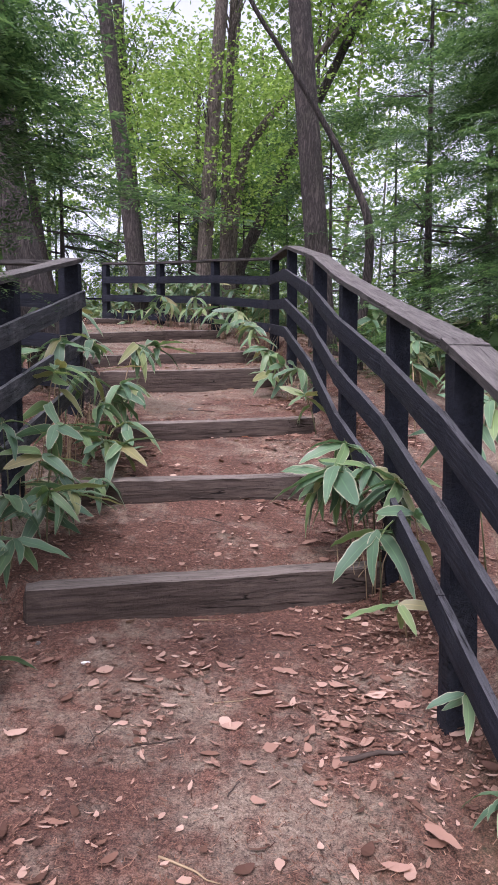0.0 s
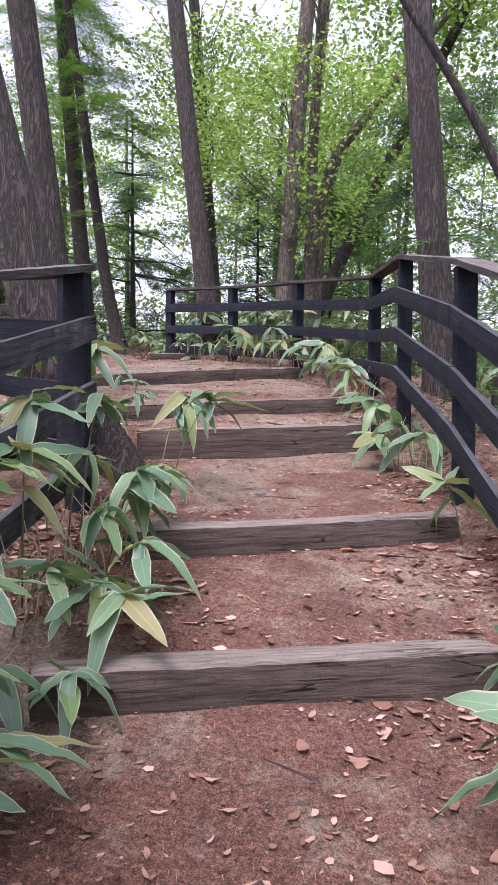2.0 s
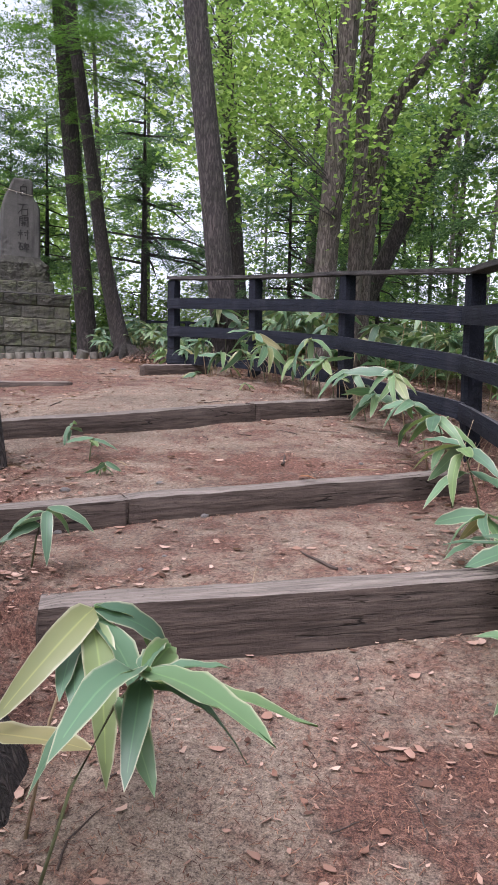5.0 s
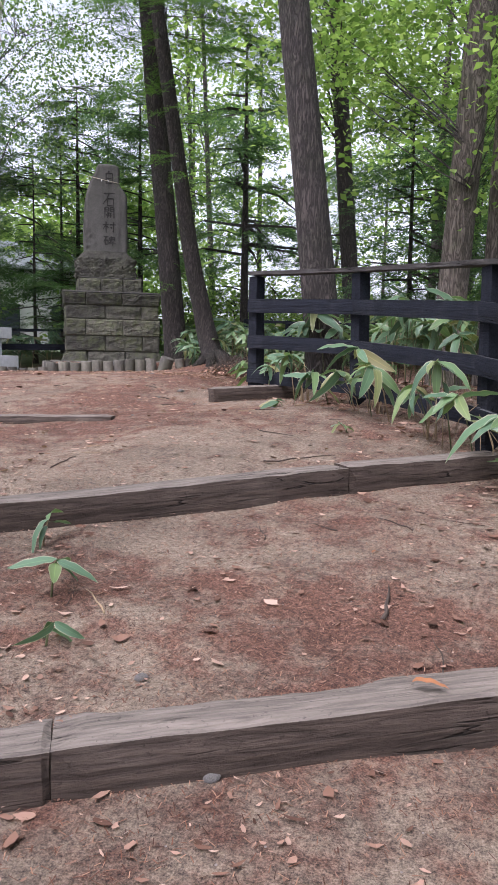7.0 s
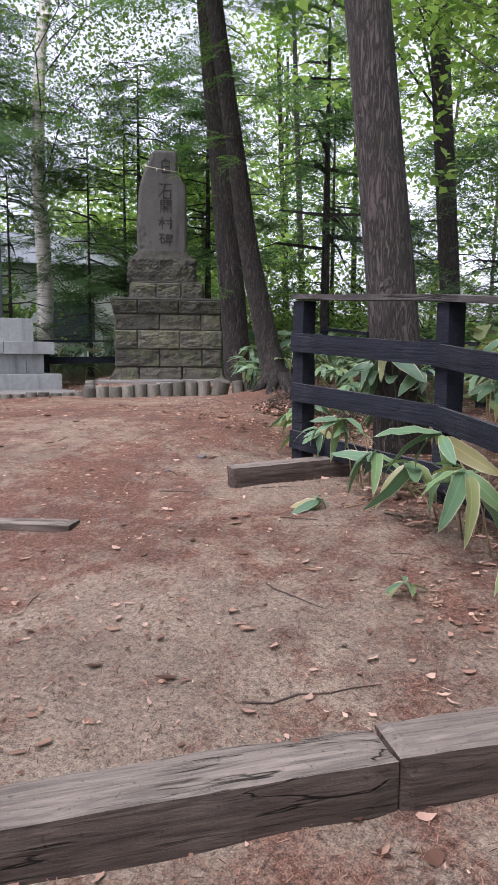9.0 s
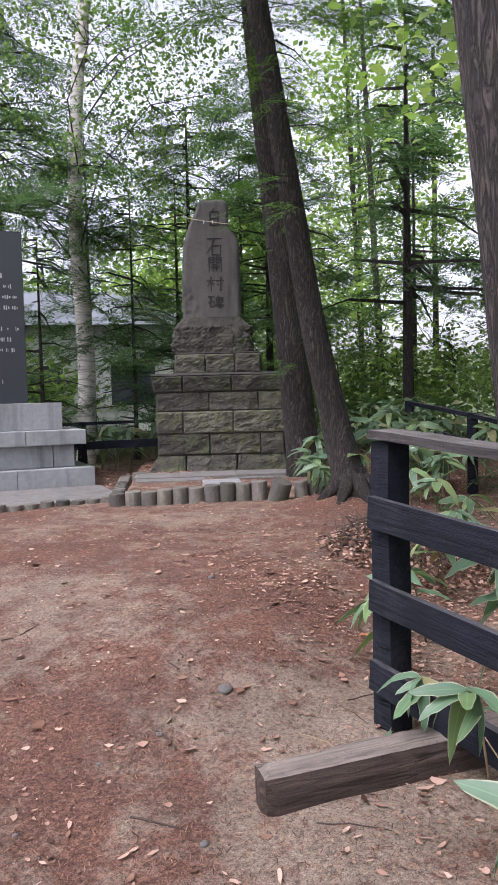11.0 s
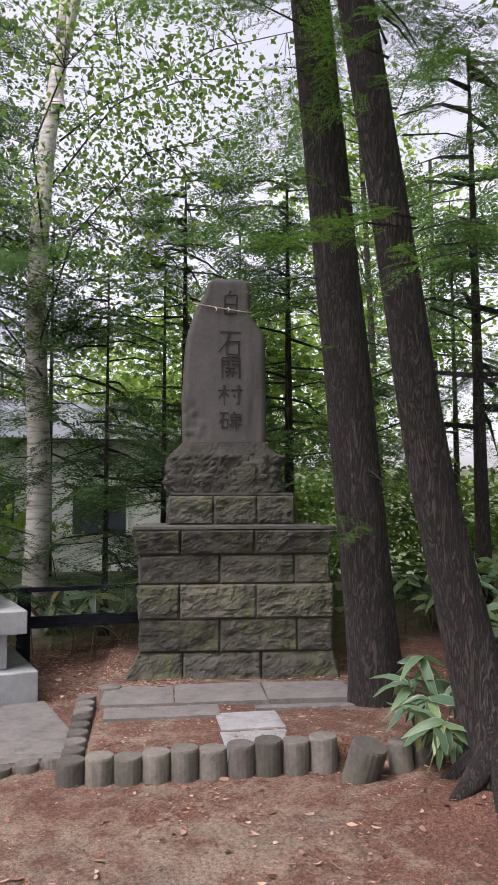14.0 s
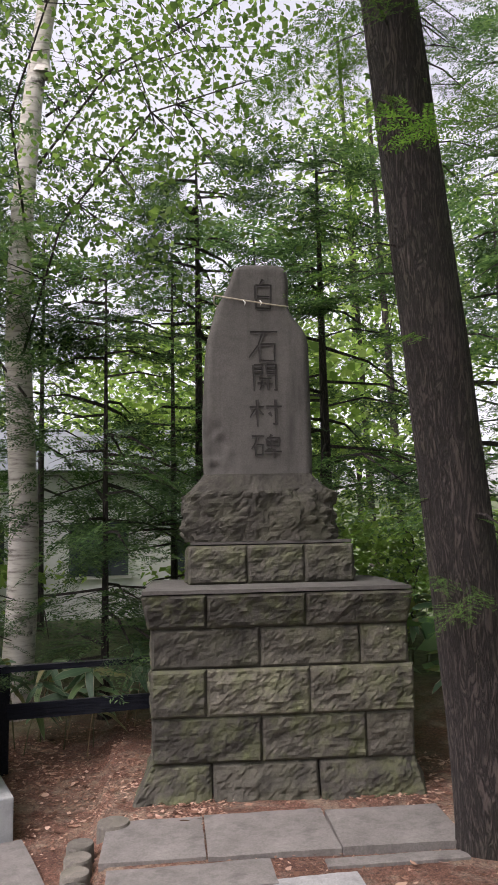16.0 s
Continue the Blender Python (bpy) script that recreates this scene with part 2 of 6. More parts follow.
SOIL = soil_material()
# third colour: worn pale wood with the top-face highlight put into it
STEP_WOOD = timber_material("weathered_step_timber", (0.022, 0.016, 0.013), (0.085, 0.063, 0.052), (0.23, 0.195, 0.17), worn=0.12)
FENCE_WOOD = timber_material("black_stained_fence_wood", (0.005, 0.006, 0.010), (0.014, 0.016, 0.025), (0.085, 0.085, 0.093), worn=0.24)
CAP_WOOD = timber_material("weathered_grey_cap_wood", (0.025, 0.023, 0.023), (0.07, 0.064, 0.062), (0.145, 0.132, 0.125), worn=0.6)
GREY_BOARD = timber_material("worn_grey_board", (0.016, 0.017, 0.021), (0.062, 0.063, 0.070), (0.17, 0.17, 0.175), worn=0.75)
BARK = bark_material("furrowed_brown_bark", (0.058, 0.046, 0.043), (0.148, 0.120, 0.112))
BARK_DARK = bark_material("dark_larch_bark", (0.042, 0.033, 0.031), (0.130, 0.101, 0.092), 1.2)
BARK_PALE = bark_material("pale_grey_bark", (0.13, 0.105, 0.09), (0.27, 0.23, 0.20), 0.8, 0.015)
BIRCH = birch_material()
LEAF_LIME = leaf_material("lime_green_leaves", [(0.105, 0.175, 0.05), (0.185, 0.28, 0.085), (0.30, 0.39, 0.145)], 0.6)
LEAF_GREEN = leaf_material("mid_green_leaves", [(0.06, 0.11, 0.035), (0.11, 0.18, 0.06), (0.18, 0.27, 0.09)], 0.5)
NEEDLE = leaf_material("dark_conifer_needles", [(0.030, 0.062, 0.034), (0.066, 0.122, 0.062), (0.13, 0.20, 0.095)], 0.55)
LARCH = leaf_material("larch_needles", [(0.05, 0.11, 0.03), (0.09, 0.18, 0.04), (0.13, 0.23, 0.05)], 0.4)
SASA = sasa_material()
STEM = plain_material("green_brown_stem", (0.10, 0.11, 0.05), 0.6)
DEAD_STEM = plain_material("dry_straw_stem", (0.30, 0.22, 0.13), 0.8)
DEAD_LEAF = leaf_material("dry_fallen_leaves", [(0.055, 0.026, 0.018), (0.19, 0.10, 0.07), (0.34, 0.205, 0.155), (0.50, 0.345, 0.275)], 0.1, 0.7)
NEEDLE_LITTER = leaf_material("red_needle_litter", [(0.04, 0.018, 0.013), (0.17, 0.074, 0.048), (0.38, 0.22, 0.15)], 0.05, 0.8)
TWIG = plain_material("dark_twig", (0.055, 0.038, 0.03), 0.9)
PEBBLE = stone_material("grey_pebble", (0.10, 0.09, 0.085), (0.27, 0.25, 0.24), 3.0)
MASON = stone_material("weathered_mason_stone", (0.025, 0.024, 0.020), (0.130, 0.122, 0.100), 1.0, 1.0)
MORTAR = stone_material("dark_mortar_core", (0.03, 0.028, 0.024), (0.075, 0.07, 0.06))
STELE = stone_material("grey_brown_stele_stone", (0.060, 0.057, 0.053), (0.105, 0.099, 0.091), 1.3, 0.0, 0.008)
# slab stone darkened to stand for the shade inside the cut strokes
CARVED_SHADE = stone_material("carved_stroke_shade", (0.016, 0.015, 0.014), (0.036, 0.033, 0.031), 2.0, 0.0, 0.004)
GRANITE = stone_material("grey_granite", (0.22, 0.23, 0.235), (0.36, 0.37, 0.375), 2.0, 0.0, 0.002, 0.55, 160.0)
CONCRETE = stone_material("rough_grey_concrete", (0.075, 0.07, 0.063), (0.20, 0.182, 0.165), 3.0, 0.25, 0.006)
SLAB = stone_material("grey_paving_slab", (0.10, 0.092, 0.086), (0.21, 0.197, 0.187), 1.5, 0.0, 0.005, 0.7)

# ---- building helpers ----
def mesh_from(name, verts, faces, mat=None, smooth=False, uvs=None):
    me = bpy.data.meshes.new(name)
    me.from_pydata([tuple(v) for v in verts], [], [tuple(f) for f in faces])
    if uvs is not None:
        layer = me.uv_layers.new(name="UVMap")
        idx = np.zeros(len(me.loops), dtype=np.int32)
        me.loops.foreach_get("vertex_index", idx)
        layer.data.foreach_set("uv", np.asarray(uvs, dtype=np.float32)[idx].ravel())
    if mat:
        me.materials.append(mat)
    if smooth:
        me.polygons.foreach_set("use_smooth", [True] * len(me.polygons))
    me.update()
    return me


def soup(name, verts, sides, mat, smooth=False):
    """A mesh of separate polygons with the same number of sides, from an array of corners."""
    verts = np.ascontiguousarray(verts, dtype=np.float32).reshape(-1, 3)
    n = len(verts) // sides
    me = bpy.data.meshes.new(name)
    me.vertices.add(len(verts))
    me.vertices.foreach_set("co", verts.ravel())
    me.loops.add(len(verts))
    me.loops.foreach_set("vertex_index", np.arange(len(verts), dtype=np.int32))
    me.polygons.add(n)
    me.polygons.foreach_set("loop_start", np.arange(0, n * sides, sides, dtype=np.int32))
    me.polygons.foreach_set("loop_total", np.full(n, sides, dtype=np.int32))
    me.materials.append(mat)
    me.update(calc_edges=True)
    me.validate()
    return me


def bm_mesh(name, bm, mat, smooth=False):
    me = bpy.data.meshes.new(name)
    bm.normal_update()
    bm.to_mesh(me)
    bm.free()
    me.materials.append(mat)
    if smooth:
        me.polygons.foreach_set("use_smooth", [True] * len(me.polygons))
    return me


def part(name, data, parent, m=None, label=""):
    ob = new(name, data)
    ob.parent = parent
    if m is not None:
        ob.matrix_basis = m
    return tagged(ob, label)


def thing(name, m, label, category, group="", kind=""):
    ob = new(name)
    ob.empty_display_size = 0.1
    ob.matrix_basis = m
    return tagged(ob, label, category, group, kind)


def box_bm(sx, sy, sz, bevel=0.0, seg=1, centre=(0, 0, 0)):
    bm = bmesh.new()
    bmesh.ops.create_cube(bm, size=1.0, matrix=Matrix.Translation(centre) @ Matrix.Diagonal((sx, sy, sz, 1)))
    if bevel:
        bmesh.ops.bevel(bm, geom=bm.edges[:], offset=bevel, segments=seg, affect="EDGES", profile=0.6)
    return bm


def rough_box(name, sx, sy, sz, mat, cuts=(8, 2, 2), amp=0.006, bevel=0.015, seed=0, freq=3.0):
    """A worn block, centred, with waving faces and knocked corners."""
    nx, ny, nz = cuts
    bm = bmesh.new()
    bmesh.ops.create_cube(bm, size=1.0)
    for axis, n in ((0, nx), (1, ny), (2, nz)):
        for k in range(1, n):
            co = [0, 0, 0]
            co[axis] = -0.5 + k / n
            no = [0, 0, 0]
            no[axis] = 1
            bmesh.ops.bisect_plane(bm, geom=bm.verts[:] + bm.edges[:] + bm.faces[:], plane_co=co, plane_no=no)
    half = Vector((sx / 2, sy / 2, sz / 2))
    for v in bm.verts:
        edge = sum(1 for c in v.co if abs(abs(c) - 0.5) < 1e-4)
        co = Vector((v.co.x * sx, v.co.y * sy, v.co.z * sz))
        p = co * freq + Vector((seed * 7.3, seed * 3.1, seed * 1.7))
        d = Vector((noise.noise(p), noise.noise(p + Vector((31, 7, 3))), noise.noise(p + Vector((3, 51, 9)))))
        if edge >= 2:
            pull = bevel * (0.6 + 0.8 * abs(noise.noise(p * 3)))
            for a in range(3):
                if abs(abs(v.co[a]) - 0.5) < 1e-4 and half[a] > bevel:
                    co[a] -= math.copysign(pull, co[a])
        v.co = co + d * amp
    return bm_mesh(name, bm, mat)


# ---- terrain ----
# the plan was drawn on axes that lean; upright() gives its points in the level world
LEVEL = np.array(Euler((radians(TILT), radians(LEAN), 0)).to_matrix() @ Euler((radians(-10.5), radians(-3.0), 0)).to_matrix().inverted())


def upright(x, y, z):
    q = LEVEL @ np.array([x, y, z - EYE])
    return float(q[0]), float(q[1]), float(q[2]) + EYE


STEPS = [  # (left, right), ground before, top
    ((-0.95, 3.10), (0.85, 3.68), 0.02, 0.20),
    ((-1.00, 4.27), (0.60, 4.77), 0.27, 0.42),
    ((-1.00, 5.35), (0.60, 5.89), 0.48, 0.62),
    ((-1.40, 7.13), (0.55, 7.85), 0.63, 0.85),
    ((-2.02, 7.95), (0.30, 9.25), 0.79, 0.93),
    ((-2.72, 9.355), (-0.40, 11.13), 0.95, 1.09),
]
FENCE_R = [(0.92, -0.1), (0.88, 1.25), (0.755, 2.54), (0.77, 3.82), (0.64, 4.86), (0.575, 6.27), (0.44, 8.25), (0.31, 10.05), (-0.56, 11.64), (-1.56, 12.88), (-2.61, 13.47)]
FENCE_L = [(-1.45, 1.6), (-1.42, 2.95), (-1.38, 4.25), (-1.36, 5.72)]


def ease(a, b, v):
    k = np.clip((v - a) / (b - a), 0, 1)
    return k * k * (3 - 2 * k)


def seg_dist(x, y, pts):
    best = np.full(np.shape(x), 1e9)
    for (x0, y0), (x1, y1) in zip(pts[:-1], pts[1:]):
        dx, dy = x1 - x0, y1 - y0
        k = np.clip(((x - x0) * dx + (y - y0) * dy) / (dx * dx + dy * dy), 0, 1)
        best = np.minimum(best, np.hypot(x - x0 - k * dx, y - y0 - k * dy))
    return best


PATH_LINE = [(-0.05, -40), (-0.05, 3.4), (-0.2, 5.6), (-0.6, 7.5), (-0.9, 8.7), (-1.6, 10.3), (-2.9, 12.2), (-5.0, 15.0)]


def roll_z(x, y):
    """The treads fall a little towards the hill's left side."""
    mid = np.interp(y, [p[1] for p in PATH_LINE], [p[0] for p in PATH_LINE])
    return 0.042 * np.clip(x - mid, -1.7, 1.2) * ease(3.6, 6.6, y) * (1 - ease(11.4, 13.0, y))


def plan_z(x, y):
    x, y = np.asarray(x, dtype=float), np.asarray(y, dtype=float)
    off = seg_dist(x, y, PATH_LINE)
    spread = 0.05 + np.maximum(0, off - 0.95) * 0.9
    z = np.zeros(np.shape(x))
    prev_top, last = -0.02, None
    for i, ((x0, y0), (x1, y1), before, top) in enumerate(STEPS):
        dx, dy = x1 - x0, y1 - y0
        ln = math.hypot(dx, dy)
        ahead = (-(x - x0) * dy + (y - y0) * dx) / ln
        after = top - 0.035
        nxt = STEPS[i + 1] if i + 1 < len(STEPS) else None
        if nxt:
            mx, my = (nxt[0][0] + nxt[1][0]) / 2, (nxt[0][1] + nxt[1][1]) / 2
            run = (-(mx - x0) * dy + (my - y0) * dx) / ln
            rise = nxt[2] - after
        else:
            run, rise = 2.0, 0.04
        z = z + (after - before) * ease(-0.02, 2 * spread, ahead - 0.06) + (rise * np.clip((ahead - 0.15) / (run - 0.15), 0, 1))
    z = z + 0.02 + roll_z(x, y)
    # clearing sinks gently towards the monuments
    clear = ease(12.2, 15.2, y) * (1 - ease(-3.2, -1.2, x))
    z = z * (1 - clear) + 0.735 * clear
    z = z - 0.075 * ease(2.35, 3.3, -x) * ease(10.3, 11.3, y) * (1 - clear)
    # the bed behind the log border, and the roots by the larches, lie higher
    bed = ease(-0.02, 0.10, -(x + 6.50) * 0.683 + (y - 16.10) * 0.730) * ease(-0.02, 0.1, (x + 6.50) * 0.707 + (y - 16.10) * 0.707)
    z = z + 0.09 * bed * (1 - ease(18.5, 20, y))
    z = z + 0.28 * np.exp(-((x + 4.25) ** 2 + (y - 16.65) ** 2) / 0.45)
    # verges rise a little beside the path, then the hill falls away
    right = x - np.interp(y, [-1, 2.5, 6.3, 8, 10, 11.6, 12.9, 13.5], [0.92, 0.82, 0.6, 0.5, 0.34, -0.56, -1.56, -2.5])
    z = z + 0.22 * ease(-0.12, 0.35, right) * ease(0.5, 2.0, y) * (1 - ease(12.6, 14.2, y)) - 0.06 * np.maximum(0, right - 0.8) * ease(0, 3, y)
    left = np.interp(y, [-1, 2, 5.6, 7.5, 9], [-1.45, -1.4, -1.3, -1.75, -3.5]) - x
    z = z + 0.16 * ease(-0.25, 0.25, left) * (1 - ease(7, 9.5, y))
    far = np.maximum(0, np.hypot(x + 4, y - 11) - 10)
    z = z - 0.10 * far * (1 - 0.65 * ease(0, 60, far))
    # small humps
    z = z + 0.012 * np.sin(3.1 * x + 1.3 * y) * np.sin(2.3 * y - 0.7 * x) + 0.006 * np.sin(9 * x + 5 * y) * np.sin(8 * y - 4 * x + 1)
    return z


def ground_z(x, y):
    """Height of the level world's ground, found from the leaning plan."""
    xn, yn = np.asarray(x, dtype=float), np.asarray(y, dtype=float)
    px, py = xn.copy(), yn.copy()
    for _ in range(5):
        h = plan_z(px, py) - EYE
        px = px + (xn - (LEVEL[0, 0] * px + LEVEL[0, 1] * py + LEVEL[0, 2] * h))
        py = py + (yn - (LEVEL[1, 0] * px + LEVEL[1, 1] * py + LEVEL[1, 2] * h))
    h = plan_z(px, py) - EYE
    z = LEVEL[2, 0] * px + LEVEL[2, 1] * py + LEVEL[2, 2] * h + EYE
    # the trodden clearing lies nearly level, and the bed before the monument a little higher
    level = 2.42 + 0.21 * ease(12.0, 14.4, yn) + 0.02 * ease(15.0, 16.5, yn) + 0.145 * ease(-0.03, 0.10, (yn - 16.24) * 0.826 - (xn + 6.60) * 0.564) * ease(-0.03, 0.10, (xn + 6.60) * 0.80 + (yn - 16.24) * 0.60)
    level = level + 0.16 * np.exp(-((xn + 4.40) ** 2 + (yn - 17.05) ** 2) / 0.30) + 0.01 * np.sin(3.1 * xn + 1.3 * yn) * np.sin(2.3 * yn - 0.7 * xn)
    w = ease(11.8, 13.6, yn) * ease(2.5, 3.7, -xn) * (1 - ease(19.0, 22.0, yn)) * (1 - ease(9.5, 12.0, -xn))
    z = z * (1 - w) + level * w
    far = np.maximum(0, np.hypot(xn + 4, yn - 11) - 11)
    return z - 0.0963 * np.clip(yn, -60, 60) * ease(0, 25, far) * 0.9


def gz(x, y):
    return float(ground_z(x, y))


def spot(x, y):
    """A point of the plan's ground, in the level world."""
    wx, wy, _ = upright(x, y, float(plan_z(x, y)))
    return wx, wy, gz(wx, wy)


def laid(x, y, z):
    """A point of the level world, on the plan's leaning axes."""
    q = LEVEL.T @ np.array([x, y, z - EYE])
    return float(q[0]), float(q[1]), float(q[2]) + EYE


def axis_lines(lo, hi, step, far):
    inner = np.arange(lo, hi + 1e-6, step)
    grow = step * 1.28 ** np.arange(1, 60)
    outer = np.cumsum(grow)
    outer = outer[outer < far]
    return np.concatenate([lo - outer[::-1], inner, hi + outer])


gx, gy = axis_lines(-8.2, 2.2, 0.05, 300), axis_lines(-0.6, 19.0, 0.05, 300)
GX, GY = np.meshgrid(gx, gy)
GZ = ground_z(GX, GY)
nx_, ny_ = len(gx), len(gy)
ii = (np.arange(ny_ - 1)[:, None] * nx_ + np.arange(nx_ - 1)[None, :]).ravel()
gme = bpy.data.meshes.new("ground")
gme.from_pydata(np.stack([GX.ravel(), GY.ravel(), GZ.ravel()], 1).tolist(), [], np.stack([ii, ii + 1, ii + nx_ + 1, ii + nx_], 1).tolist())
gme.materials.append(SOIL)
gme.polygons.foreach_set("use_smooth", [True] * len(gme.polygons))
gme.update()
tagged(new("ground", gme), "reddish-brown soil with needle litter and bare grey patches", "ground", kind="structure")


# ---- timber steps ----
def step_timber(p0, p1, low, top, seed, label, wide=0.20):
    h = top - low
    x0, y0, z0 = upright(*p0, top + float(roll_z(*p0)))
    x1, y1, z1 = upright(*p1, top + float(roll_z(*p1)))
    p0, p1, top = (x0, y0), (x1, y1), (z0 + z1) / 2
    low = top - h - 0.04
    roll = -math.degrees(math.atan2(z1 - z0, math.hypot(x1 - x0, y1 - y0)))
    dx, dy = p1[0] - p0[0], p1[1] - p0[1]
    ln = math.hypot(dx, dy)
    ang = math.degrees(math.atan2(dy, dx))
    h = top - low
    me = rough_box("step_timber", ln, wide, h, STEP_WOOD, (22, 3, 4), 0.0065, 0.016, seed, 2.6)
    ob = new("step_timber", me)
    nx, ny = -dy / ln, dx / ln
    ob.matrix_basis = pose((p0[0] + p1[0]) / 2 + nx * wide / 2, (p0[1] + p1[1]) / 2 + ny * wide / 2, low + h / 2, 0, roll, ang)
    return tagged(ob, label, "step", "timber steps of the path")


def between(a, b, k):
    return (a[0] + (b[0] - a[0]) * k, a[1] + (b[1] - a[1]) * k)


for i, (a, b, before, top) in enumerate(STEPS):
    label = ("weathered brown timber sleeper forming a step in soil", "weathered timber step, top worn grey by feet",
             "weathered timber step with pale worn top", "thick cracked timber step with long splits",
             "grey worn timber step with a cross joint", "grey timber step of two butted sleepers")[i]
    low = before - 0.10
    if i == 4:
        step_timber(a, between(a, b, 0.252), low, top - 0.004, 11, label)
        step_timber(between(a, b, 0.244), b, low, top, 5, label)
    elif i == 5:
        k = 0.672
        step_timber(a, between(a, b, k + 0.003), low, top, 6, label)
        step_timber(between(a, b, k - 0.003), b, low, top + 0.008, 7, label)
    else:
        step_timber(a, b, low, top, i + 1, label)
step_timber((-2.68, 12.60), (-1.98, 13.42), 0.98, 1.18, 21, "short weathered timber kerb beside the fence end", 0.14)
step_timber((-4.6, 11.25), (-3.12, 11.68), 0.92, 1.07, 22, "low half-buried timber edging with a tapered end", 0.16)


# ---- fences ----
def fence(pts, tops, side, label, group, cap_from=0, board=None):
    """Posts joined by a flat cap and three boards on the path side."""
    heads = [upright(x, y, z) for (x, y), z in zip(pts, tops)]
    pts, tops = [q[:2] for q in heads], [q[2] for q in heads]
    base = Matrix.Translation((pts[0][0], pts[0][1], gz(*pts[0])))
    inv = base.inverted()
    root = thing("fence", base, label, "fence", group, kind="structure")
    for k, ((x, y), zt) in enumerate(zip(pts, tops)):
        a = pts[max(0, k - 1)]
        b = pts[min(len(pts) - 1, k + 1)]
        ang = math.degrees(math.atan2(b[1] - a[1], b[0] - a[0]))
        zb = gz(x, y) - 0.25
        me = rough_box("post", 0.112, 0.112, zt - zb, FENCE_WOOD, (2, 2, 8), 0.004, 0.006, k + 3, 4)
        part("post", me, root, inv @ pose(x, y, (zt + zb) / 2, 0, 0, ang))
    for k in range(len(pts) - 1):
        (x0, y0), (x1, y1) = pts[k], pts[k + 1]
        z0, z1 = tops[k], tops[k + 1]
        ln = math.hypot(x1 - x0, y1 - y0)
        rise = z1 - z0
        full = math.hypot(ln, rise)
        yaw = math.degrees(math.atan2(y1 - y0, x1 - x0))
        tilt = -math.degrees(math.atan2(rise, ln))
        mid = Vector(((x0 + x1) / 2, (y0 + y1) / 2, (z0 + z1) / 2))
        nrm = Vector((-(y1 - y0) / ln, (x1 - x0) / ln, 0)) * side
        turn = pose(0, 0, 0, 0, tilt, yaw)
        if k >= cap_from:
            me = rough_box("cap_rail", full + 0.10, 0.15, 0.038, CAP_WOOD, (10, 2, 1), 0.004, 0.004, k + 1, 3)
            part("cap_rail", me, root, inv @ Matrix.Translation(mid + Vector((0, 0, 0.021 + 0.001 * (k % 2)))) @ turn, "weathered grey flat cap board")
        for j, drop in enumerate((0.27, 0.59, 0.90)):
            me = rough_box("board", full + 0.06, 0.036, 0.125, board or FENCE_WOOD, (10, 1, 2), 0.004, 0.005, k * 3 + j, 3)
            part("board", me, root, inv @ Matrix.Translation(mid + nrm * (0.074 + 0.003 * (k % 2)) + Vector((0, 0, -drop))) @ turn)
    return root


fence(FENCE_R, [0.76, 1.04, 1.385, 1.51, 1.685, 1.92, 2.15, 2.135, 2.165, 2.145, 2.11], 1,
      "black-stained timber fence with posts, boards and grey cap", "path fences")
fence(FENCE_L, [1.24, 1.42, 1.58, 1.76], -1, "short black-stained timber fence with worn grey boards", "path fences", board=GREY_BOARD)
fence([(-1.42, 5.80), (-2.3, 6.4), (-3.4, 6.6)], [1.74, 1.74, 1.70], -1, "dark timber fence return behind the leaning tree", "path fences")

# ---- stone monument ----
MON = pose(-6.72, 18.26, 2.775, 0, 0, 33)   # front centre of its foot, x along the face, y to the back


def mason_block(w, h, d, seed, rock=0.022, mat=None):
    """A rock-faced block: a drafted margin round a rough bulging front. Origin at the centre of its back-bottom edge's front face."""
    n, m_ = max(6, int(w / 0.017)), max(5, int(h / 0.016))
    verts, faces = [], []
    for j in range(m_ + 1):
        for i in range(n + 1):
            u, v = i / n, j / m_
            e = min(u * w, (1 - u) * w, v * h, (1 - v) * h)
            k = min(1.0, max(0.0, (e - 0.003) / 0.015))
            x, z = (u - 0.5) * w, v * h
            q = Vector((x * 5 + seed * 13.1, seed * 3.7, z * 8))
            b = noise.noise(q) * 0.8 + 0.5 * noise.noise(q * 2.3) + 0.25 * noise.noise(q * 5.1)
            b += 0.5 * max(0.0, noise.noise(Vector((x * 3 + seed, z * 14, 5)))) * (1 - v)
            b += 0.5 * abs(noise.noise(q * 3.7)) - 0.25 + 0.22 * noise.noise(q * 9.5)
            y = -k * rock * (0.5 + 0.9 * b)
            if e < 1e-6:
                y += 0.007
            verts.append((x, y, z))
    for j in range(m_):
        for i in range(n):
            a = j * (n + 1) + i
            faces.append((a, a + 1, a + n + 2, a + n + 1))
    base = len(verts)
    for x, z in ((-w / 2, 0), (w / 2, 0), (w / 2, h), (-w / 2, h)):
        verts.append((x, d, z))
    c = [0, n, (m_ + 1) * (n + 1) - 1, m_ * (n + 1)]
    for k in range(4):
        l = (k + 1) % 4
        faces.append((c[k], base + k, base + l, c[l]))
    faces.append((base + 3, base + 2, base + 1, base))
    me = mesh_from("stone_block", verts, faces, mat or MASON, False)
    return me


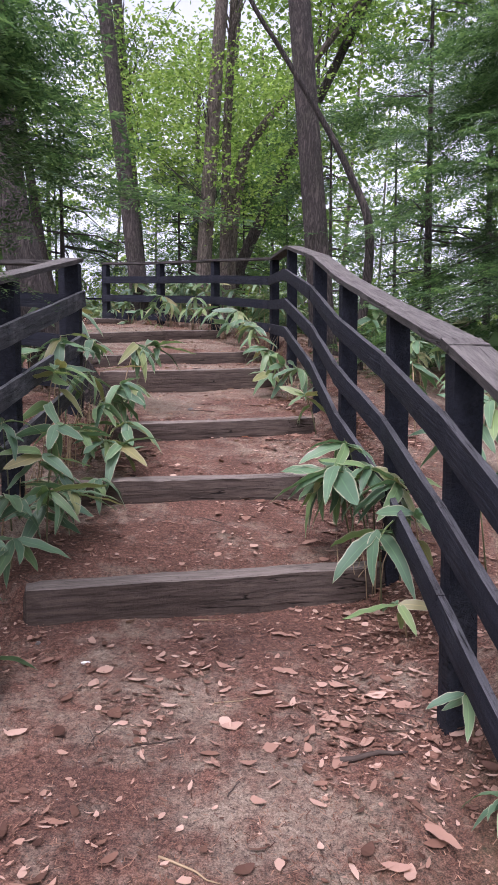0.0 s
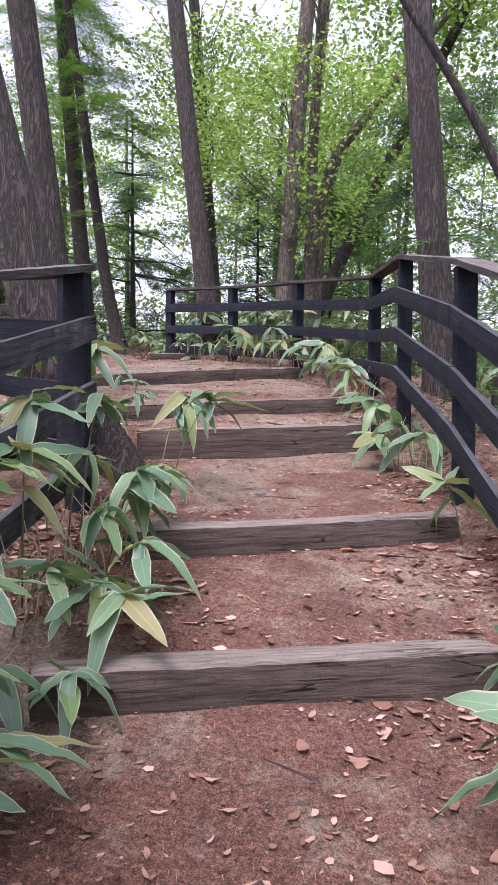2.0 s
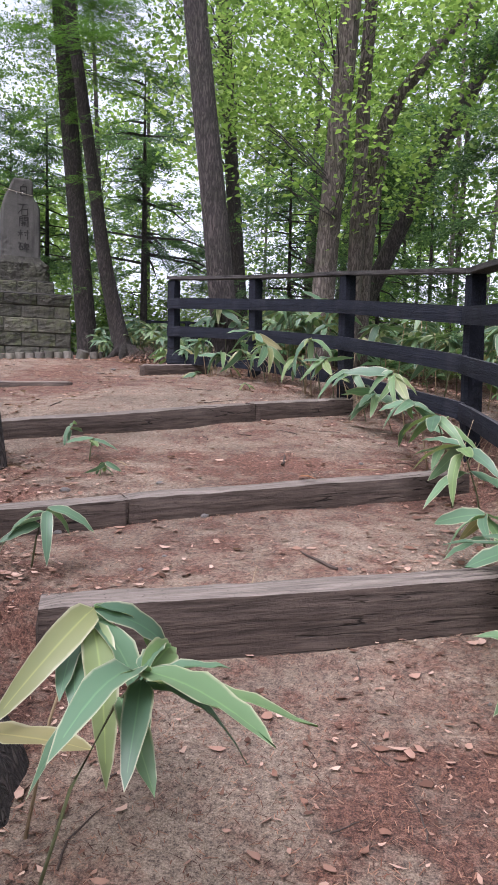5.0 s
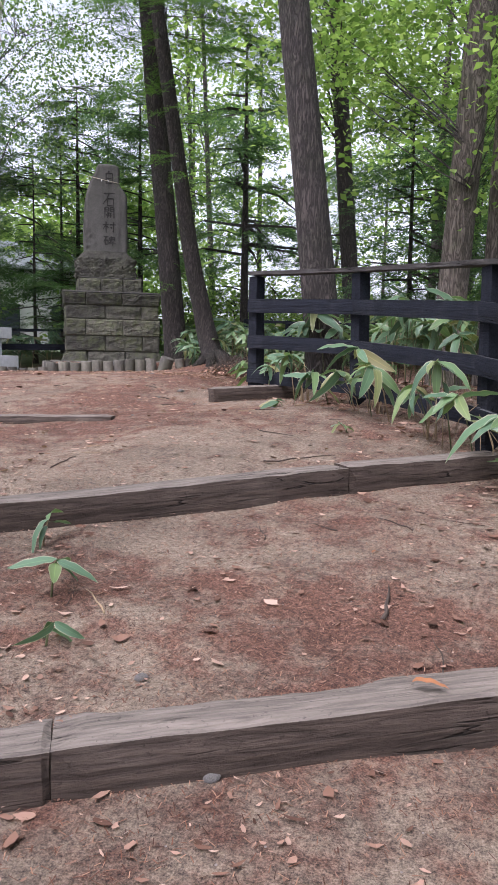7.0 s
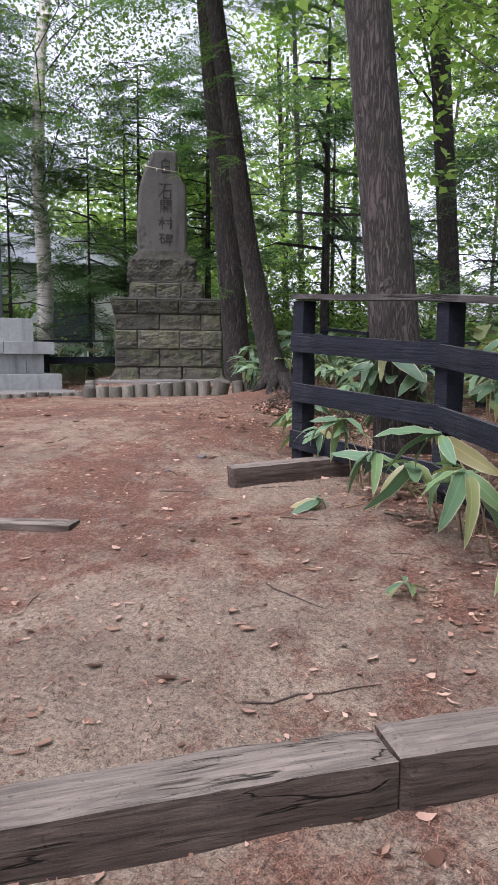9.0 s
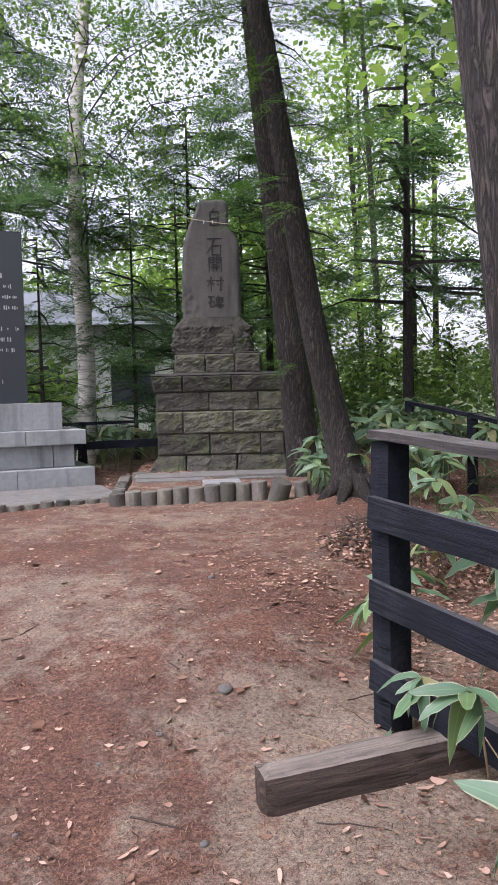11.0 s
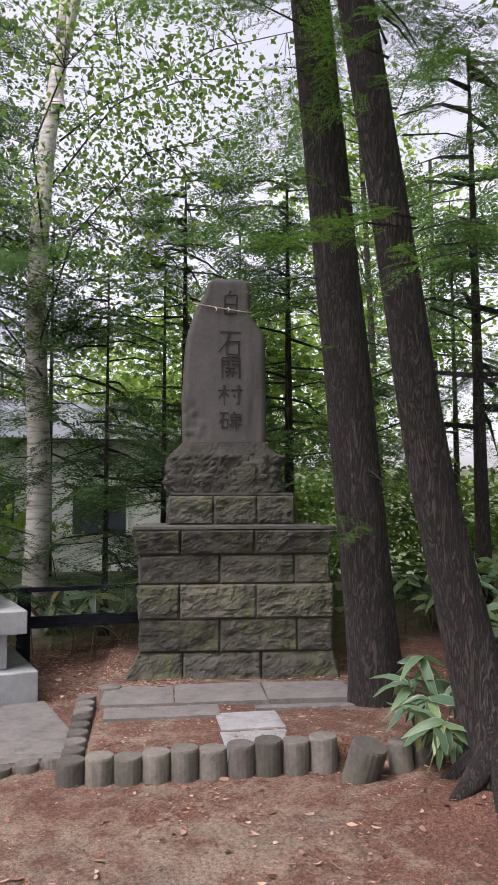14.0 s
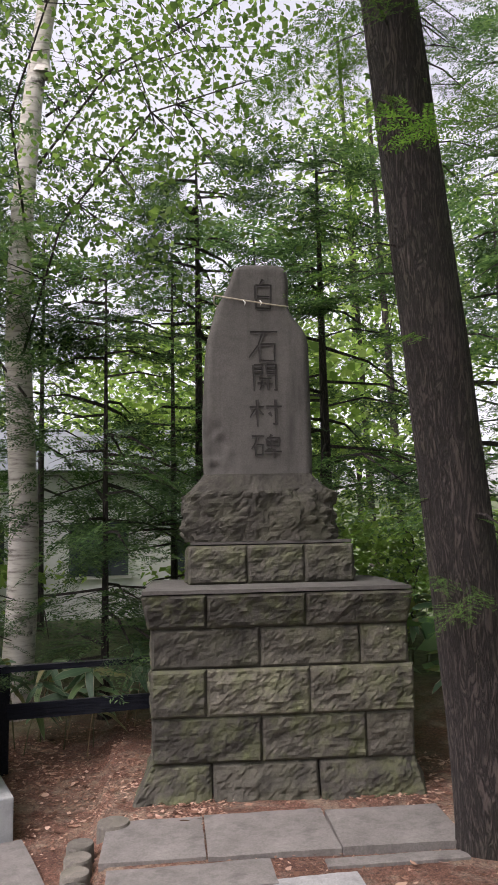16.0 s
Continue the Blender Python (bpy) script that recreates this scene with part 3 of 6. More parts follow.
def course(root, z, h, width, depth, splits, seed, back=0.0, rock=0.022, joint=0.003, x=0.0, over=0.0):
    """One course of blocks round all four sides."""
    edges = [x - width / 2] + [x - width / 2 + width * s for s in splits] + [x + width / 2]
    blocks = list(zip(edges[:-1], edges[1:]))
    for k, (a, b) in enumerate(blocks):
        me = mason_block(b - a - joint, h - joint, min(0.16, depth / 3), seed + k, rock)
        for v in me.vertices if over else ():
            up, u = v.co.z / h, v.co.x / (b - a) + 0.5
            v.co.y -= over * up if v.co.y < 0.1 else 0
            v.co.x += over * up * ((k == len(blocks) - 1) * u ** 2 - (k == 0) * (1 - u) ** 2)
        part("stone_block", me, root, Matrix.Translation(((a + b) / 2, back, z)))
        part("stone_block", me, root, Matrix.Translation(((a + b) / 2, back + depth, z)) @ pose(0, 0, 0, 0, 0, 180))
    for side in (-1, 1):
        for k in range(2):
            w = (depth - 0.10) / 2
            me = mason_block(w - joint, h - joint, 0.14, seed + 9 + k, rock)
            part("stone_block", me, root, Matrix.Translation((x + side * width / 2, back + 0.05 + w * (k + 0.5), z)) @ pose(0, 0, 0, 0, 0, 90 * side))


mon = thing("stone_monument", MON, "tall weathered stone monument on a stepped masonry base", "monument")
DEPTH = 1.05
core = box_bm(1.52, DEPTH - 0.10, 1.20, 0, 1, (0.01, DEPTH / 2, 0.60))
part("core", bm_mesh("core", core, MORTAR), mon, None, "dark recessed mortar behind the blocks")


def battered(me, h, out, left=0.0, right=0.0):
    """Leans a block's front, and its ends where they are corners, outwards towards the foot."""
    xs = [v.co.x for v in me.vertices]
    lo, hi = min(xs), max(xs)
    for v in me.vertices:
        up = v.co.z / h
        if v.co.y < 0.1:
            v.co.y -= out * (1 - up)
        u = (v.co.x - lo) / (hi - lo)
        v.co.x += left * up * (1 - u) ** 2 - right * up * u ** 2
    return me


# foot course flares outwards
fe = [-0.915, -0.43, 0.21, 0.86]
for k in range(3):
    me = battered(mason_block(fe[k + 1] - fe[k] - 0.010, 0.222, 0.2, 40 + k, 0.03), 0.222, 0.075, 0.125 if k == 0 else 0, 0.05 if k == 2 else 0)
    part("stone_block", me, mon, Matrix.Translation(((fe[k] + fe[k + 1]) / 2, 0.01, 0)))
for side in (-1, 1):
    for k in range(2):
        me = battered(mason_block(0.49, 0.222, 0.16, 50 + k, 0.03), 0.222, 0.06)
        part("stone_block", me, mon, Matrix.Translation((0.01 + side * 0.80, 0.28 + 0.50 * k, 0)) @ pose(0, 0, 0, 0, 0, 90 * side))
course(mon, 0.226, 0.268, 1.59, DEPTH, (0.414, 0.815), 1, 0.0, x=0.01)
course(mon, 0.494, 0.280, 1.61, DEPTH, (0.21, 0.60), 5, -0.01, 0.03, x=0.01)
course(mon, 0.774, 0.240, 1.58, DEPTH, (0.42, 0.81), 12, 0.0, x=0.0)
course(mon, 1.014, 0.205, 1.60, DEPTH + 0.02, (0.225, 0.605), 17, -0.012, 0.026, x=-0.012, over=0.04)
lid = rough_box("ledge", 1.665, DEPTH + 0.11, 0.034, STELE, (14, 10, 1), 0.004, 0.007, 3)
part("ledge", lid, mon, Matrix.Translation((-0.015, DEPTH / 2 - 0.005, 1.235)), "thin projecting ledge slab")
course(mon, 1.252, 0.255, 1.11, 0.56, (0.355, 0.70), 25, 0.33, 0.03, x=-0.015)
tier_core = box_bm(1.04, 0.48, 0.24, 0, 1, (-0.015, 0.61, 1.375))
part("core", bm_mesh("core", tier_core, MORTAR), mon)
lid2 = rough_box("ledge", 1.09, 0.56, 0.03, STELE, (8, 8, 1), 0.004, 0.008, 4)
part("ledge", lid2, mon, Matrix.Translation((-0.015, 0.61, 1.520)))


def rough_seat(w, d, h, seed):
    """The uncut boulder-like block under the upright slab, with a sloping shoulder on top."""
    rings, n = 30, 200
    verts, faces = [], []
    for j in range(rings + 1):
        v = j / rings
        k = 1.0 if v < 0.72 else 1.0 - 0.26 * ((v - 0.72) / 0.28) ** 0.8
        for i in range(n):
            a = 2 * math.pi * i / n
            c, s = math.cos(a), math.sin(a)
            hi, lo = max(abs(c), abs(s)), min(abs(c), abs(s))
            trim = 1 - 0.07 * (lo / hi) ** 8
            x = c / hi * w / 2 * k * trim
            y = s / hi * d / 2 * k * trim
            q = Vector((x * 4 + seed, y * 4, v * 5))
            r = 1 + 0.05 * noise.noise(q) + 0.10 * noise.noise(Vector((x * 10, y * 10, v * 3.4 + seed))) + 0.09 * abs(noise.noise(Vector((x * 19, y * 19, v * 8 + seed)))) + 0.03 * noise.noise(Vector((x * 40, y * 40, v * 16)))
            if v > 0.74:
                r = 1 + (r - 1) * 0.4
            verts.append((x * r, y * r, v * h))
    for j in range(rings):
        for i in range(n):
            a, b = j * n + i, j * n + (i + 1) % n
            faces.append((a, b, b + n, a + n))
    faces.append(tuple(range(rings * n, rings * n + n)))
    return mesh_from("seat_stone", verts, faces, MASON, False)


part("seat_stone", rough_seat(1.00, 0.52, 0.455, 2.0), mon, Matrix.Translation((-0.08, 0.60, 1.530)), "rough uncut seat stone with sloping shoulder")

# upright slab: outline of half-widths at rising heights, left and right
OUTLINE = [(0.0, -0.378, 0.372), (0.13, -0.386, 0.376), (0.40, -0.388, 0.376), (0.75, -0.368, 0.374), (0.93, -0.352, 0.373), (1.00, -0.335, 0.360), (1.07, -0.315, 0.318),
           (1.13, -0.297, 0.266), (1.19, -0.280, 0.240), (1.28, -0.232, 0.238), (1.38, -0.182, 0.243), (1.45, -0.160, 0.238), (1.49, -0.142, 0.220), (1.52, -0.110, 0.178)]
TALL = 1.52


def slab_mesh():
    hs = [o[0] for o in OUTLINE]
    n, cols = 60, 28
    front, verts, faces = [], [], []
    for back in (0, 1):
        for j in range(n + 1):
            z = TALL * j / n
            l, r = np.interp(z, hs, [o[1] for o in OUTLINE]), np.interp(z, hs, [o[2] for o in OUTLINE])
            for i in range(cols + 1):
                u = i / cols
                x = l + (r - l) * u
                e = min(u, 1 - u) * (r - l)
                top = TALL - z
                rnd = 0.035 * (1 - min(1, e / 0.04)) ** 2 + 0.035 * (1 - min(1, top / 0.04)) ** 2
                q = Vector((x * 3, back * 9, z * 3))
                y = rnd + 0.006 * noise.noise(q) + 0.003 * noise.noise(q * 6)
                if not back:
                    # broken flake at the lower corner
                    k = max(0.0, 1 - math.hypot((x + 0.34) / 0.22, (z - 0.22 + 0.6 * (x + 0.34)) / 0.22))
                    y += 0.022 * min(1.0, k * 2.5) * (0.75 + 1.1 * noise.noise(q * 5 + Vector((3, 1, 2)))) if k > 0 else 0
                    verts.append((x, y, z))
                else:
                    verts.append((x, 0.30 - y, z))
    row = cols + 1
    half = (n + 1) * row
    for j in range(n):
        for i in range(cols):
            a = j * row + i
            faces.append((a, a + 1, a + row + 1, a + row))
            faces.append((half + a + row, half + a + row + 1, half + a + 1, half + a))
        for i in (0, cols):
            a = j * row + i
            f = (a, a + row, half + a + row, half + a)
            faces.append(f if i == 0 else f[::-1])
    for i in range(cols):
        a = n * row + i
        faces.append((a, a + 1, half + a + 1, half + a))
    return mesh_from("stele", verts, faces, STELE, True)


SLAB_M = Matrix.Translation((-0.075, 0.44, 1.975))
stele = part("stele", slab_mesh(), mon, SLAB_M, "dark grey upright slab with carved characters")


def stroke(points, w0, w1):
    """One brush stroke as a shallow carved wedge standing 1 mm off the face; its dark colour paints the groove's
    shade.
    """
    verts, faces = [], []
    n = len(points)
    for k, (x, z) in enumerate(points):
        a = points[max(0, k - 1)]
        b = points[min(n - 1, k + 1)]
        dx, dz = b[0] - a[0], b[1] - a[1]
        ln = math.hypot(dx, dz) or 1
        w = (w0 + (w1 - w0) * k / (n - 1)) / 2
        px, pz = -dz / ln * w, dx / ln * w
        verts += [(x + px, 0, z + pz), (x, 0.004, z), (x - px, 0, z - pz)]
    for k in range(n - 1):
        a = 3 * k
        faces += [(a, a + 1, a + 4, a + 3), (a + 1, a + 2, a + 5, a + 4)]
    return verts, faces


# five carved characters, stroke by stroke, in a cell of 1 x 1 (x right, z up)
SHIRO = [[(.52, 1.0), (.40, .84)], [(.26, .82), (.24, .12)], [(.26, .80), (.78, .82), (.74, .12)], [(.27, .48), (.72, .48)], [(.27, .14), (.72, .14)]]
ISHI = [[(.1, .92), (.9, .94)], [(.48, .92), (.34, .55), (.05, .2)], [(.36, .56), (.36, .06)], [(.36, .56), (.82, .58), (.8, .06)], [(.36, .1), (.8, .1)]]
KAI = [[(.1, .98), (.1, .0)], [(.1, .96), (.42, .97), (.42, .62)], [(.1, .8), (.42, .8)], [(.1, .63), (.42, .63)], [(.58, .97), (.92, .98), (.92, .02), (.84, .06)],
       [(.58, .97), (.58, .62)], [(.58, .8), (.92, .8)], [(.58, .63), (.92, .63)], [(.28, .46), (.74, .46)], [(.22, .28), (.78, .28)], [(.42, .46), (.4, .2), (.3, .04)], [(.6, .46), (.6, .04)]]
MURA = [[(.04, .7), (.46, .74)], [(.26, 1.0), (.26, .0)], [(.25, .68), (.05, .34)], [(.28, .6), (.44, .44)], [(.52, .72), (.97, .74)], [(.8, 1.0), (.8, .06), (.7, .12)], [(.6, .52), (.68, .38)]]
HI = [[(.04, .92), (.42, .94)], [(.24, .92), (.16, .62), (.03, .4)], [(.16, .56), (.16, .1)], [(.16, .56), (.4, .57), (.38, .12)], [(.16, .14), (.38, .14)],
      [(.68, 1.0), (.6, .88)], [(.52, .84), (.52, .5)], [(.52, .84), (.92, .84), (.9, .5)], [(.52, .67), (.9, .67)], [(.52, .5), (.9, .5)],
      [(.7, .84), (.62, .42), (.5, .34)], [(.44, .26), (.98, .28)], [(.74, .4), (.74, .0)]]


def refine(pts, k=4):
    out = []
    for a, b in zip(pts[:-1], pts[1:]):
        for i in range(k):
            out.append((a[0] + (b[0] - a[0]) * i / k, a[1] + (b[1] - a[1]) * i / k))
    return out + [pts[-1]]


def carve(strokes, x0, z0, w, h):
    for k, line in enumerate(strokes):
        pts = [(x0 + (px - 0.5) * w, z0 + (pz - 0.5) * h) for px, pz in refine(line)]
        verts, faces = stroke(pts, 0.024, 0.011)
        part("carved_stroke", mesh_from("carved_stroke", verts, faces, CARVED_SHADE), stele, Matrix.Translation((0, -0.006 - 0.0004 * k, 0)), "carved character stroke, its groove shade painted dark")


for strokes, z, w, h in ((SHIRO, 1.275, 0.21, 0.25), (ISHI, 0.905, 0.24, 0.25), (KAI, 0.685, 0.19, 0.19), (MURA, 0.435, 0.24, 0.19), (HI, 0.20, 0.22, 0.165)):
    carve(strokes, 0.055, z, w, h)


def tube(name, pts, radii, mat, sides=6, smooth=True, cap=True):
    """A tube along points; radii one number or one a point."""
    pts = [Vector(p) for p in pts]
    rs = [radii] * len(pts) if isinstance(radii, (int, float)) else radii
    verts, faces = [], []
    for k, p in enumerate(pts):
        d = (pts[min(len(pts) - 1, k + 1)] - pts[max(0, k - 1)]).normalized()
        a = d.orthogonal().normalized() if abs(d.z) > 0.9 else d.cross(Vector((0, 0, 1))).normalized()
        b = d.cross(a)
        for i in range(sides):
            t = 2 * math.pi * i / sides
            verts.append(p + (a * math.cos(t) + b * math.sin(t)) * rs[k])
    for k in range(len(pts) - 1):
        for i in range(sides):
            j = (i + 1) % sides
            faces.append((k * sides + i, k * sides + j, (k + 1) * sides + j, (k + 1) * sides + i))
    if cap:
        faces.append(tuple(range(sides))[::-1])
        faces.append(tuple((len(pts) - 1) * sides + i for i in range(sides)))
    return mesh_from(name, verts, faces, mat, smooth)


# straw rope round the neck of the slab with two folded paper strips
ROPE = plain_material("pale_straw_rope", (0.42, 0.37, 0.28), 0.9, 0, 0.3, 90)
PAPER = plain_material("white_paper_strip", (0.72, 0.72, 0.70), 0.8)
rope = thing("straw_rope", MON @ pose(-0.075, 0.44, 3.215), "thin pale straw rope tied round the slab with paper strips", "rope")
rp = []
for k in range(33):
    u = k / 32
    a = 2 * math.pi * u
    x = 0.268 * math.copysign(abs(math.cos(a)) ** 0.35, math.cos(a)) - 0.022
    y = 0.15 - 0.165 * math.copysign(abs(math.sin(a)) ** 0.35, math.sin(a))
    rp.append((x, y, 0.02 - 0.03 * max(0, math.sin(a)) - 0.16 * x))
part("cord", tube("cord", rp, 0.005, ROPE), rope)
for x in (-0.085, 0.03):
    part("paper_strip", tube("paper_strip", [(x, -0.02, 0.0), (x + 0.012, -0.028, -0.018), (x + 0.004, -0.026, -0.036)], [0.004, 0.006, 0.003], PAPER, 4), rope)

# ---- paving and log border in front of the monument ----
def slab(cx, cy, sx, sy, seed, label, lift=0.0, rot=0.0, mat=None):
    ob = new("paving_slab", rough_box("paving_slab", sx, sy, 0.07, mat or SLAB, (8, 6, 1), 0.003, 0.006, seed))
    ob.matrix_basis = pose(cx, cy, 2.786 + lift, 0, 0, 35 + rot)
    return tagged(ob, label, "paving slab", "slabs before the monument")


slab(-7.03, 17.38, 0.52, 0.52, 1, "grey stone slab strewn with soil before the monument")
slab(-6.54, 17.71, 0.66, 0.54, 2, "large grey stone slab before the monument", 0.006)
slab(-6.63, 17.12, 0.78, 0.27, 3, "long grey stone slab before the monument", -0.006, 2)
slab(-5.99, 18.06, 0.64, 0.50, 7, "wide grey stone slab by the monument's foot", 0.012, -1)
slab(-5.86, 17.74, 0.70, 0.10, 4, "narrow broken strip of grey stone", -0.012, 0)
PALE_SLAB = stone_material("pale_worn_slab", (0.20, 0.20, 0.205), (0.36, 0.36, 0.365), 1.5, 0.0, 0.004, 0.6)
slab(-6.025, 17.245, 0.415, 0.385, 5, "pale grey stone tread in the short walk", -0.010, 3, PALE_SLAB)
slab(-5.80, 16.94, 0.42, 0.36, 6, "pale grey stone tread in the short walk", -0.016, 3, PALE_SLAB)


def log_stake(x, y, top, r, seed, lean=(0, 0), long=0.42, group="log border", label="short round concrete log stake edging the bed"):
    rnd = random.Random(seed)
    n, verts, faces = 20, [], []
    rows = [(-long, 1.0), (-long * 0.5, 1.01), (-0.05, 1.0), (-0.012, 0.985), (0.0, 0.93)]
    for z, k in rows:
        for i in range(n):
            a = 2 * math.pi * i / n
            q = Vector((math.cos(a) * 2 + seed, math.sin(a) * 2, z * 6))
            rr = r * k * (1 + 0.03 * noise.noise(q))
            verts.append((rr * math.cos(a), rr * math.sin(a), z + 0.004 * noise.noise(q * 2)))
    for j in range(len(rows) - 1):
        for i in range(n):
            a, b = j * n + i, j * n + (i + 1) % n
            faces.append((a, b, b + n, a + n))
    faces.append(tuple(range((len(rows) - 1) * n, len(rows) * n)))
    ob = new("log_stake", mesh_from("log_stake", verts, faces, CONCRETE))
    ob.matrix_basis = pose(*upright(x, y, top), lean[0], lean[1], rnd.uniform(0, 360))
    return tagged(ob, label, "edging stake", group)


A, B = (-6.60, 16.21), (-5.41, 17.02)
for k in range(10):
    p = between(A, B, k / 9)
    log_stake(*laid(p[0], p[1], 2.768 + 0.010 * k + 0.010 * math.sin(k * 2.1)), 0.083, k)
C0 = (-7.42, 17.28)
for k in range(1, 9):
    p = between(A, C0, k / 9)
    log_stake(*laid(p[0], p[1], 2.770 + 0.006 * k), 0.070, 20 + k, (0, 0), 0.3, "log border", "low round concrete stake sunk in the soil")
log_stake(*laid(-5.10, 16.96, 2.87), 0.10, 41, (10, -16), 0.4, "log border", "tilted wide concrete stake by the tree roots")
log_stake(*laid(-4.99, 17.13, 2.86), 0.07, 42, (0, 5))
log_stake(*laid(-4.90, 17.27, 2.87), 0.085, 43, (4, 0))
log_stake(*laid(-7.33, 17.42, 2.835), 0.090, 44)

# ---- granite memorial ----
GR = pose(-7.97, 17.32, 2.655, 0, 0, 57) @ Matrix.Scale(1.11, 4)    # right front corner of its plinth; x runs away from that corner to the left when negative
granite = thing("granite_memorial", GR, "pale grey granite memorial base carrying a black stele", "monument")
INK = plain_material("polished_black_granite", (0.05, 0.054, 0.062), 0.06, 0, 0.2, 120)
LETTER = plain_material("pale_cut_lettering", (0.36, 0.37, 0.38), 0.7)


def gblock(name, x0, x1, y0, y1, z0, z1, bevel=0.008, mat=None, label=""):
    bm = box_bm(x1 - x0, y1 - y0, z1 - z0, bevel, 2)
    return part(name, bm_mesh(name, bm, mat or GRANITE), granite, Matrix.Translation(((x0 + x1) / 2, (y0 + y1) / 2, (z0 + z1) / 2)), label)


W = -3.4
gblock("plinth_block", -0.83, 0, 0, 1.3, -0.1, 0.218)
gblock("plinth_block", -1.9, -0.834, 0, 1.3, -0.1, 0.218)
gblock("plinth_block", W, -1.904, 0, 1.3, -0.1, 0.218)
gblock("step_block", -0.42, -0.19, 0.16, 1.14, 0.221, 0.47)
gblock("step_block", -1.75, -0.426, 0.166, 1.14, 0.221, 0.47)
gblock("step_block", W + .2, -1.756, 0.16, 1.14, 0.221, 0.47)
gblock("table_slab", -0.72, -0.07, 0.07, 1.22, 0.473, 0.635)
gblock("table_slab", W + .1, -0.724, 0.07, 1.22, 0.473, 0.635)
gblock("stele_base", -1.95, -0.29, 0.26, 1.0, 0.638, 0.94)
panel = gblock("black_stele", -1.66, -0.62, 0.50, 0.70, 0.943, 2.86, 0.01, INK, "polished black stele with rows of unreadable lettering")
rnd = random.Random(5)
for r in range(13):
    z = 0.70 - r * 0.118 if r else 0.74
    if r == 1:
        continue
    x = -0.46
    stop = 0.44 if rnd.random() < 0.6 else rnd.uniform(-0.2, 0.35)
    verts, faces = [], []
    while x < 0.44:
        w = rnd.uniform(0.005, 0.018) if r else 0.04
        h = rnd.uniform(0.008, 0.026) if r else 0.05
        if rnd.random() < 0.62 and x < stop:
            b = len(verts)
            verts += [(x, -0.102, z - h), (x + w, -0.102, z - h), (x + w, -0.102, z + h), (x, -0.102, z + h)]
            faces.append((b, b + 1, b + 2, b + 3))
        x += w + rnd.uniform(0.006, 0.014)
    tagged(part("lettering_row", mesh_from("lettering_row", verts, faces, LETTER), panel, None, "row of pale cut lettering"), kind="stuff")
# concrete apron with sunk stakes before the granite memorial
apron = new("concrete_apron", rough_box("concrete_apron", 3.4, 1.20, 0.10, SLAB, (16, 4, 1), 0.004, 0.008, 8))
apron.matrix_basis = GR @ pose(-1.66, -0.62, -0.03)
tagged(apron, "low grey concrete apron before the granite memorial", "paving slab")
for k in range(22):
    p = GR @ Vector((-0.05 - 0.14 * k, -1.32, 0))
    log_stake(*laid(p.x, p.y, 2.70 + 0.01 * math.sin(k * 1.7)), 0.070, 60 + k, (0, 0), 0.3, "sunk stake border", "low round concrete stake sunk in the soil")

# ---- trees ----
def trunk_mesh(pts, r0, r1, flare, seed, mat, sides=18, rough=0.06):
    """A tapered, slightly fluted trunk along points, with a root flare at the foot."""
    pts = [Vector(p) for p in pts]
    dense, n = [], 10
    for k in range(len(pts) - 1):
        a, b = pts[max(0, k - 1)], pts[k]
        c, d = pts[k + 1], pts[min(len(pts) - 1, k + 2)]
        for i in range(n):
            t = i / n
            dense.append(0.5 * ((2 * b) + (c - a) * t + (2 * a - 5 * b + 4 * c - d) * t * t + (3 * b - a - 3 * c + d) * t ** 3))
    dense.append(pts[-1])
    total = len(dense) - 1
    verts, faces = [], []
    for k, p in enumerate(dense):
        u = k / total
        h = (p - dense[0]).length
        r = r0 + (r1 - r0) * u
        fl = flare * math.exp(-h / 0.22)
        for i in range(sides):
            a = 2 * math.pi * i / sides
            q = Vector((math.cos(a) * 1.5, math.sin(a) * 1.5, h * 0.8 + seed * 5))
            w = 1 + rough * noise.noise(q) + rough * 0.5 * noise.noise(q * 3)
            lobes = 1 + 0.45 * math.sin(a * 5 + seed) + 0.35 * math.sin(a * 3 + seed * 2)
            rr = r * w + fl * r0 * max(0.15, lobes)
            verts.append((p.x + rr * math.cos(a), p.y + rr * math.sin(a), p.z))
    for k in range(total):
        for i in range(sides):
            j = (i + 1) % sides
            faces.append((k * sides + i, k * sides + j, (k + 1) * sides + j, (k + 1) * sides + i))
    return mesh_from("trunk", verts, faces, mat, True)


def leaf_quads(rng, centres, size, flat=0.5):
    """Small pointed leaves at the centres, tilted at random; flat: 1 lies level."""
    n = len(centres)
    a = rng.uniform(0, 2 * np.pi, n)
    d = np.stack([np.cos(a), np.sin(a), rng.normal(0, 1 - flat, n) * 0.8 - 0.2], 1)
    d /= np.linalg.norm(d, axis=1)[:, None]
    up = np.stack([rng.normal(0, 1 - flat, n), rng.normal(0, 1 - flat, n), np.ones(n)], 1)
    s = np.cross(d, up)
    s /= np.linalg.norm(s, axis=1)[:, None] + 1e-9
    ln = (size * rng.uniform(0.6, 1.3, n))[:, None]
    wd = ln * 0.36
    nrm = np.cross(s, d)
    v = np.stack([centres - d * ln * 0.5, centres + s * wd - d * ln * 0.05 + nrm * ln * 0.10, centres + d * ln * 0.55, centres - s * wd - d * ln * 0.05 + nrm * ln * 0.10], 1)
    return v.reshape(-1, 3)


